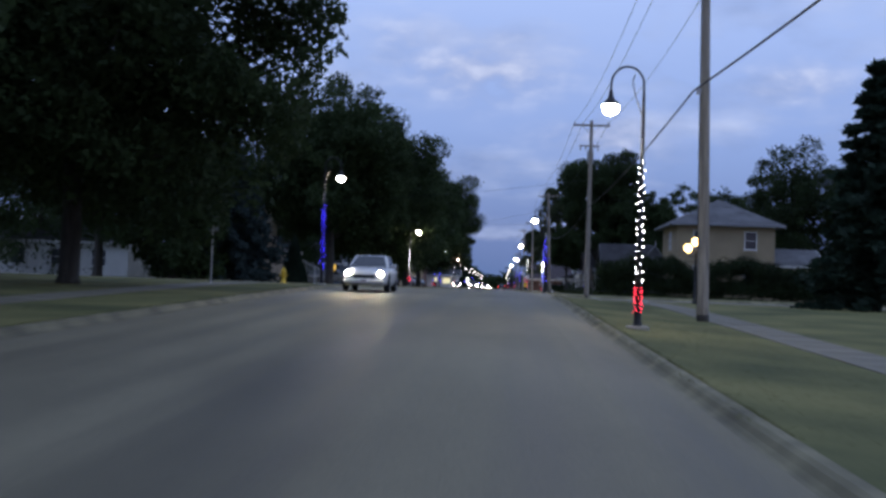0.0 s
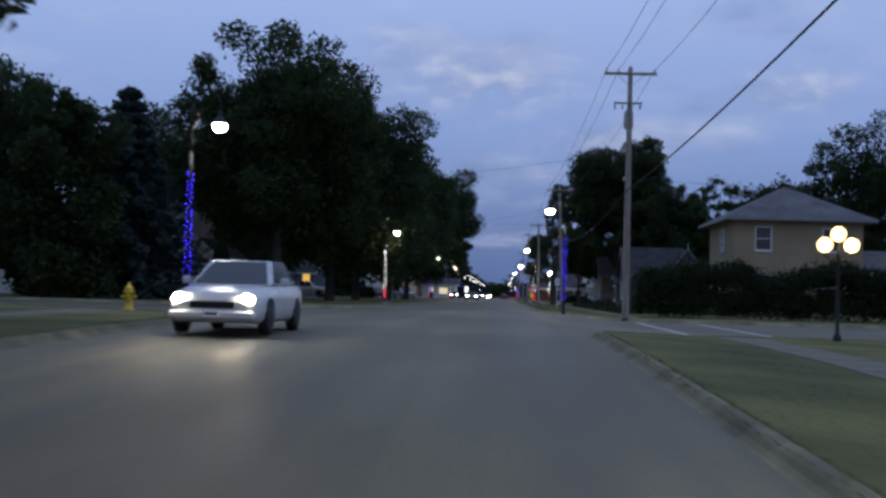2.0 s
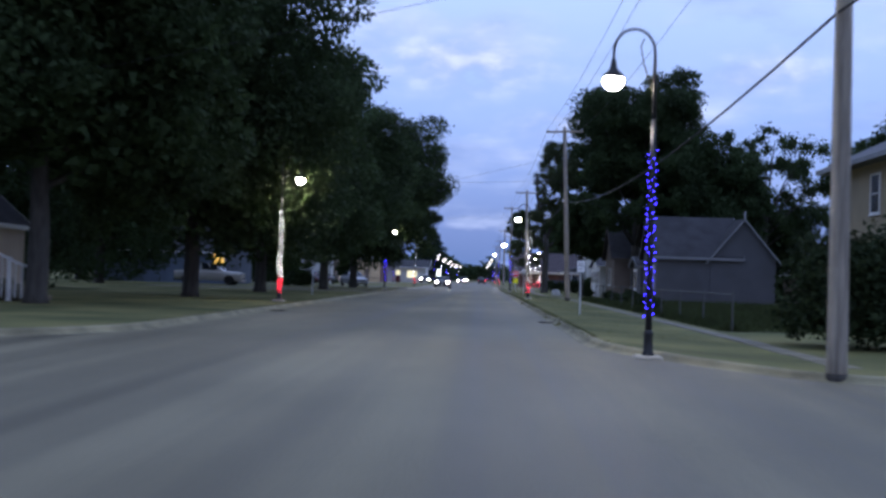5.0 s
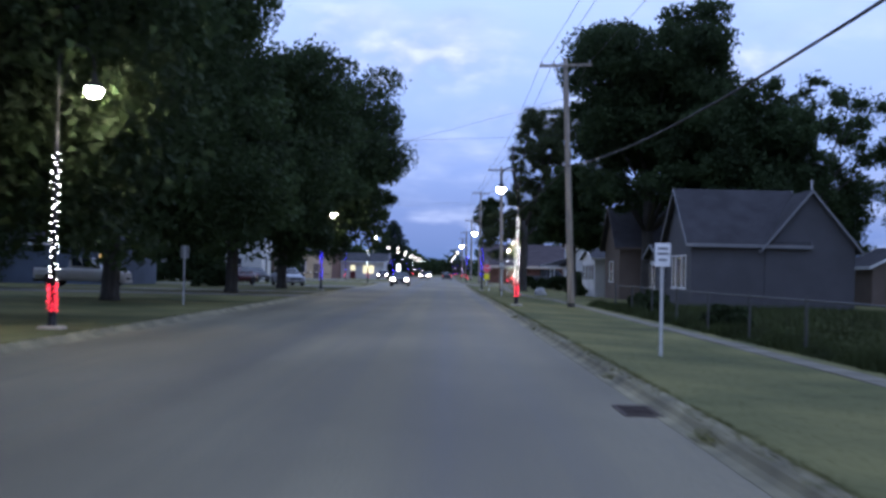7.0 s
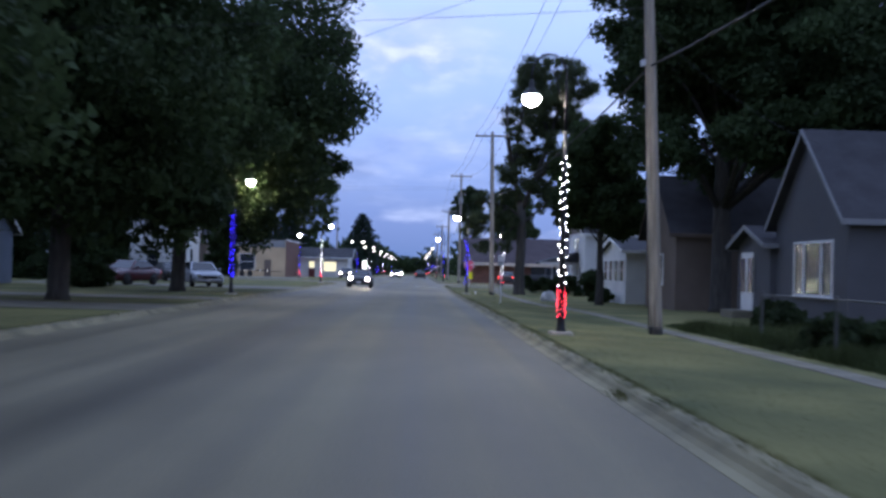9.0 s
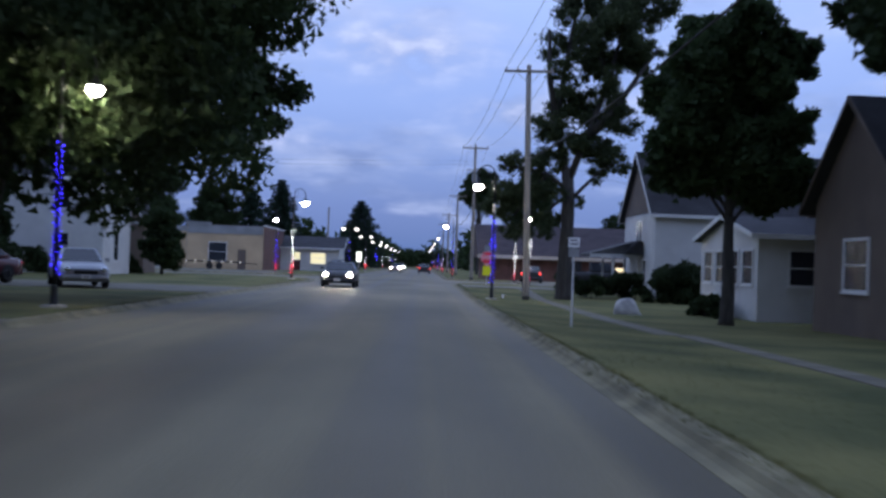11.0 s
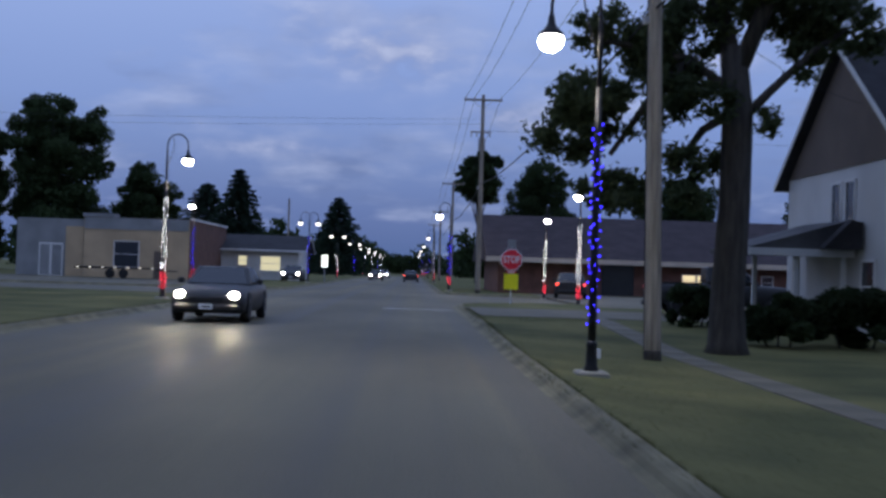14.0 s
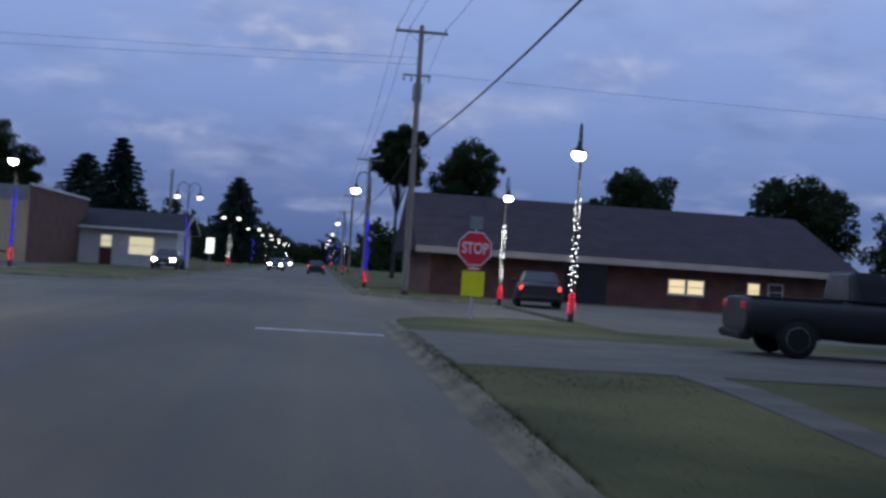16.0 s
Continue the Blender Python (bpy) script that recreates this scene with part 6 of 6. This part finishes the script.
chain_fence(7.15, 93, 131, 1.1)


def porch_rail():
    ob = thing("stair_rail", "white wooden stair rail before a porch", "railing", at=(0, 0, 0.12))
    tops = [(-16.4, 96.3, 1.9), (-15.3, 96.3, 1.35), (-14.3, 96.3, 0.95)]
    part("handrail", Shape().tube(tops, 0.045, 6), TRIM, ob)
    for x, y, z in tops:
        part("post", Shape().box(x - 0.06, y - 0.06, -0.1, x + 0.06, y + 0.06, z + 0.08), TRIM, ob)
    for i in range(9):
        x = -16.2 + i * 0.22
        part("baluster", Shape().box(x - 0.02, 96.28, 0.1, x + 0.02, 96.32, 1.85 - (x + 16.4) * 0.45), TRIM, ob)
    return ob


porch_rail()
ps = thing("porch_steps", "concrete steps up to a porch", "steps", at=(0, 0, 0.12))
for i in range(4):
    part("step", Shape().soft_box(-16.5, 96.5, -0.05, -14.6 - 0 + i * -0.42, 98.2, 0.18 * (i + 1), 0.02), CONCRETE, ps)


def porch(label, x0, y0, x1, y1, z_, roof=None, inset=0.2):
    ob = thing("porch", label, "porch", at=(0, 0, 0.0))
    if roof:
        part("roof", Shape().prism([(x0, z_), (x1, z_), (x1, z_ + 0.95), (x0, z_ + 0.14)], "y", y0, y1), roof, ob, "sloping dark shingle roof")
    else:
        part("roof", Shape().soft_box(x0, y0, z_, x1, y1, z_ + 0.16, 0.03), TRIM, ob, "white porch roof")
    part("floor", Shape().soft_box(x0 + inset - 0.1, y0 + 0.1, -0.4, x1 - 0.1, y1 - 0.1, 0.35, 0.02), CONCRETE, ob)
    for x in (x0 + inset, x1 - 0.2):
        for y in (y0 + 0.2, y1 - 0.2):
            part("post", Shape().box(x - 0.06, y - 0.06, 0.3, x + 0.06, y + 0.06, z_ + 0.02), TRIM, ob, "white porch post")
    return ob


gp = thing("porch", "small gabled porch with white bargeboards", "porch")
gable_block(gp, -21.75, 209.8, -19.35, 213.4, 3.75, 5.5, "y", BROWN_SIDE, ROOF, over=0.3)
part("eave_board", Shape().box(-21.8, 209.5, 3.5, -19.4, 209.6, 3.66), TRIM, gp, "white board under the gable")
lp = porch("low porch with a dark roof before a white house", 9.4, 194.2, 12.2, 198.2, 2.2, ROOF_LIGHT, inset=1.3)
part("fascia", Shape().box(9.36, 194.12, 2.12, 12.2, 194.19, 2.32), TRIM, lp, "white painted fascia")
part("dormer", Shape().prism([(11.2, 2.34), (12.25, 2.34), (12.25, 3.05), (11.95, 3.1)], "y", 193.7, 194.11), ROOF, lp, "small dark gable over the steps")

stake = solid("marker_stake", Shape().soft_box(-0.035, -0.025, -0.1, 0.035, 0.025, 0.18, 0.008), SIGN_WHITE, "short white marker stake in the grass", "stake", at=(3.9, 185.2, lawn_z(3.9, 185.2)))
tp = thing("flagpole", "thin bare pole behind a building", "pole", at=(-13.1, 286.8, 0.12))
part("pole", Shape().lathe([(0.14, -0.2), (0.12, 4), (0.1, 8.6), (0.05, 8.7)], seg=8), POLE_WOOD, tp, smooth=True)
ls = thing("lit_sign", "white lit roadside sign on a post", "sign", at=(-7.9, 272, 0.12))
part("post", Shape().lathe([(0.06, -0.2), (0.05, 1.5)], seg=8), GALV, ls)
part("panel", Shape().soft_box(-0.28, -0.08, 1.35, 0.28, 0.08, 2.5, 0.02), glow("lit_sign_glow", (0.9, 1.0, 0.95), 2.5), ls, "white lit panel")
part("lettering_bar", Shape().box(-0.2, -0.09, 1.7, 0.2, -0.082, 1.78), BLACK_METAL, ls)

# grass tufts over the verges nearest the road
rng_g = np.random.default_rng(3)
n_g = 170000
gx = np.where(rng_g.random(n_g) < 0.72, rng_g.uniform(KERB_R + 0.2, KERB_R + 5.0, n_g), rng_g.uniform(KERB_L - 4.5, KERB_L - 0.2, n_g))
gy = rng_g.uniform(14, 205, n_g)
keep = ~((gy > 52) & (gy < 86)) & ~((gx > 5.5) & (gx < 7.2)) & ~((gx < KERB_L) & (((gy > 136.5) & (gy < 143.5)) | ((gy > 170.5) & (gy < 181.5)) | ((gy > 147.5) & (gy < 153)))) & ~((gx < -9.9) & (gx > -11.7))
gx, gy = gx[keep], gy[keep]
n_g = len(gx)
gz = np.array([surface_z(u, v) for u, v in zip(gx, gy)]) + 0.11
gh = rng_g.uniform(0.012, 0.03, n_g)
ga = rng_g.uniform(0, 2 * np.pi, n_g)
w_ = 0.009
base = np.column_stack([gx, gy, gz])
dx_ = np.column_stack([np.cos(ga) * w_, np.sin(ga) * w_, np.zeros(n_g)])
tip = base + np.column_stack([rng_g.normal(size=n_g) * 0.05, rng_g.normal(size=n_g) * 0.05, gh])
gv = np.stack([base - dx_, base + dx_, tip], axis=1).reshape(-1, 3)
tagged(new("grass", mesh_arrays("grass", gv, np.arange(n_g * 3).reshape(-1, 3), BLADES)), "short mown grass with dry patches", "grass", kind="stuff")

# grass and dry weeds creeping over the kerb's top
n_k = 42000
kx = np.where(rng_g.random(n_k) < 0.7, KERB_R + 0.26 - np.abs(rng_g.normal(size=n_k)) * 0.09, KERB_L - 0.26 + np.abs(rng_g.normal(size=n_k)) * 0.09)
ky = rng_g.uniform(14, 205, n_k)
ok = ~((ky > 53) & (ky < 85)) & ~((kx < KERB_L) & (((ky > 136.5) & (ky < 143.5)) | ((ky > 170.5) & (ky < 181.5)) | ((ky > 147.5) & (ky < 153)))) & (np.sin(ky * 1.7) + np.sin(ky * 0.63 + 1) + rng_g.normal(size=n_k) * 0.7 > -1.3)
kx, ky = kx[ok], ky[ok]
n_k = len(kx)
kb = np.column_stack([kx, ky, np.array([surface_z(u, v) for u, v in zip(kx, ky)]) + 0.115])
ka = rng_g.uniform(0, 2 * np.pi, n_k)
kd = np.column_stack([np.cos(ka) * 0.012, np.sin(ka) * 0.012, np.zeros(n_k)])
kt = kb + np.column_stack([rng_g.normal(size=n_k) * 0.06, rng_g.normal(size=n_k) * 0.06, rng_g.uniform(0.015, 0.05, n_k)])
kv = np.stack([kb - kd, kb + kd, kt], axis=1).reshape(-1, 3)
tagged(new("kerb_grass", mesh_arrays("kerb_grass", kv, np.arange(n_k * 3).reshape(-1, 3), BLADES)), "dry grass creeping over a kerb", "grass", kind="stuff")

# tall rank grass inside the garden fence and along its foot
# its dark colour and its spread towards the house also darken the unlit yard
n_t = 110000
tx = np.where(rng_g.random(n_t) < 0.35, rng_g.normal(7.15, 0.12, n_t), 7.3 + 13.0 * rng_g.random(n_t) ** 1.6)
ty = rng_g.uniform(93, 139, n_t)
th = rng_g.uniform(0.10, 0.42, n_t) * (0.6 + 0.4 * np.sin(ty * 1.3 + tx))
ta = rng_g.uniform(0, 2 * np.pi, n_t)
tb = np.column_stack([tx, ty, np.full(n_t, surface_z(9.0, 115.0) + 0.11)])
td = np.column_stack([np.cos(ta) * 0.012, np.sin(ta) * 0.012, np.zeros(n_t)])
tt = tb + np.column_stack([rng_g.normal(size=n_t) * 0.09, rng_g.normal(size=n_t) * 0.09, np.maximum(th, 0.06)])
tv = np.stack([tb - td, tb + td, tt], axis=1).reshape(-1, 3)
tagged(new("tall_grass", mesh_arrays("tall_grass", tv, np.arange(n_t * 3).reshape(-1, 3), mat("rank_grass_unlit", (0.05, 0.065, 0.024), 0.9, vary=0.4, scale=0.6, fine=10, bump=0.0, spec=0.1))), "tall uncut grass behind a chain-link fence", "grass", kind="stuff")
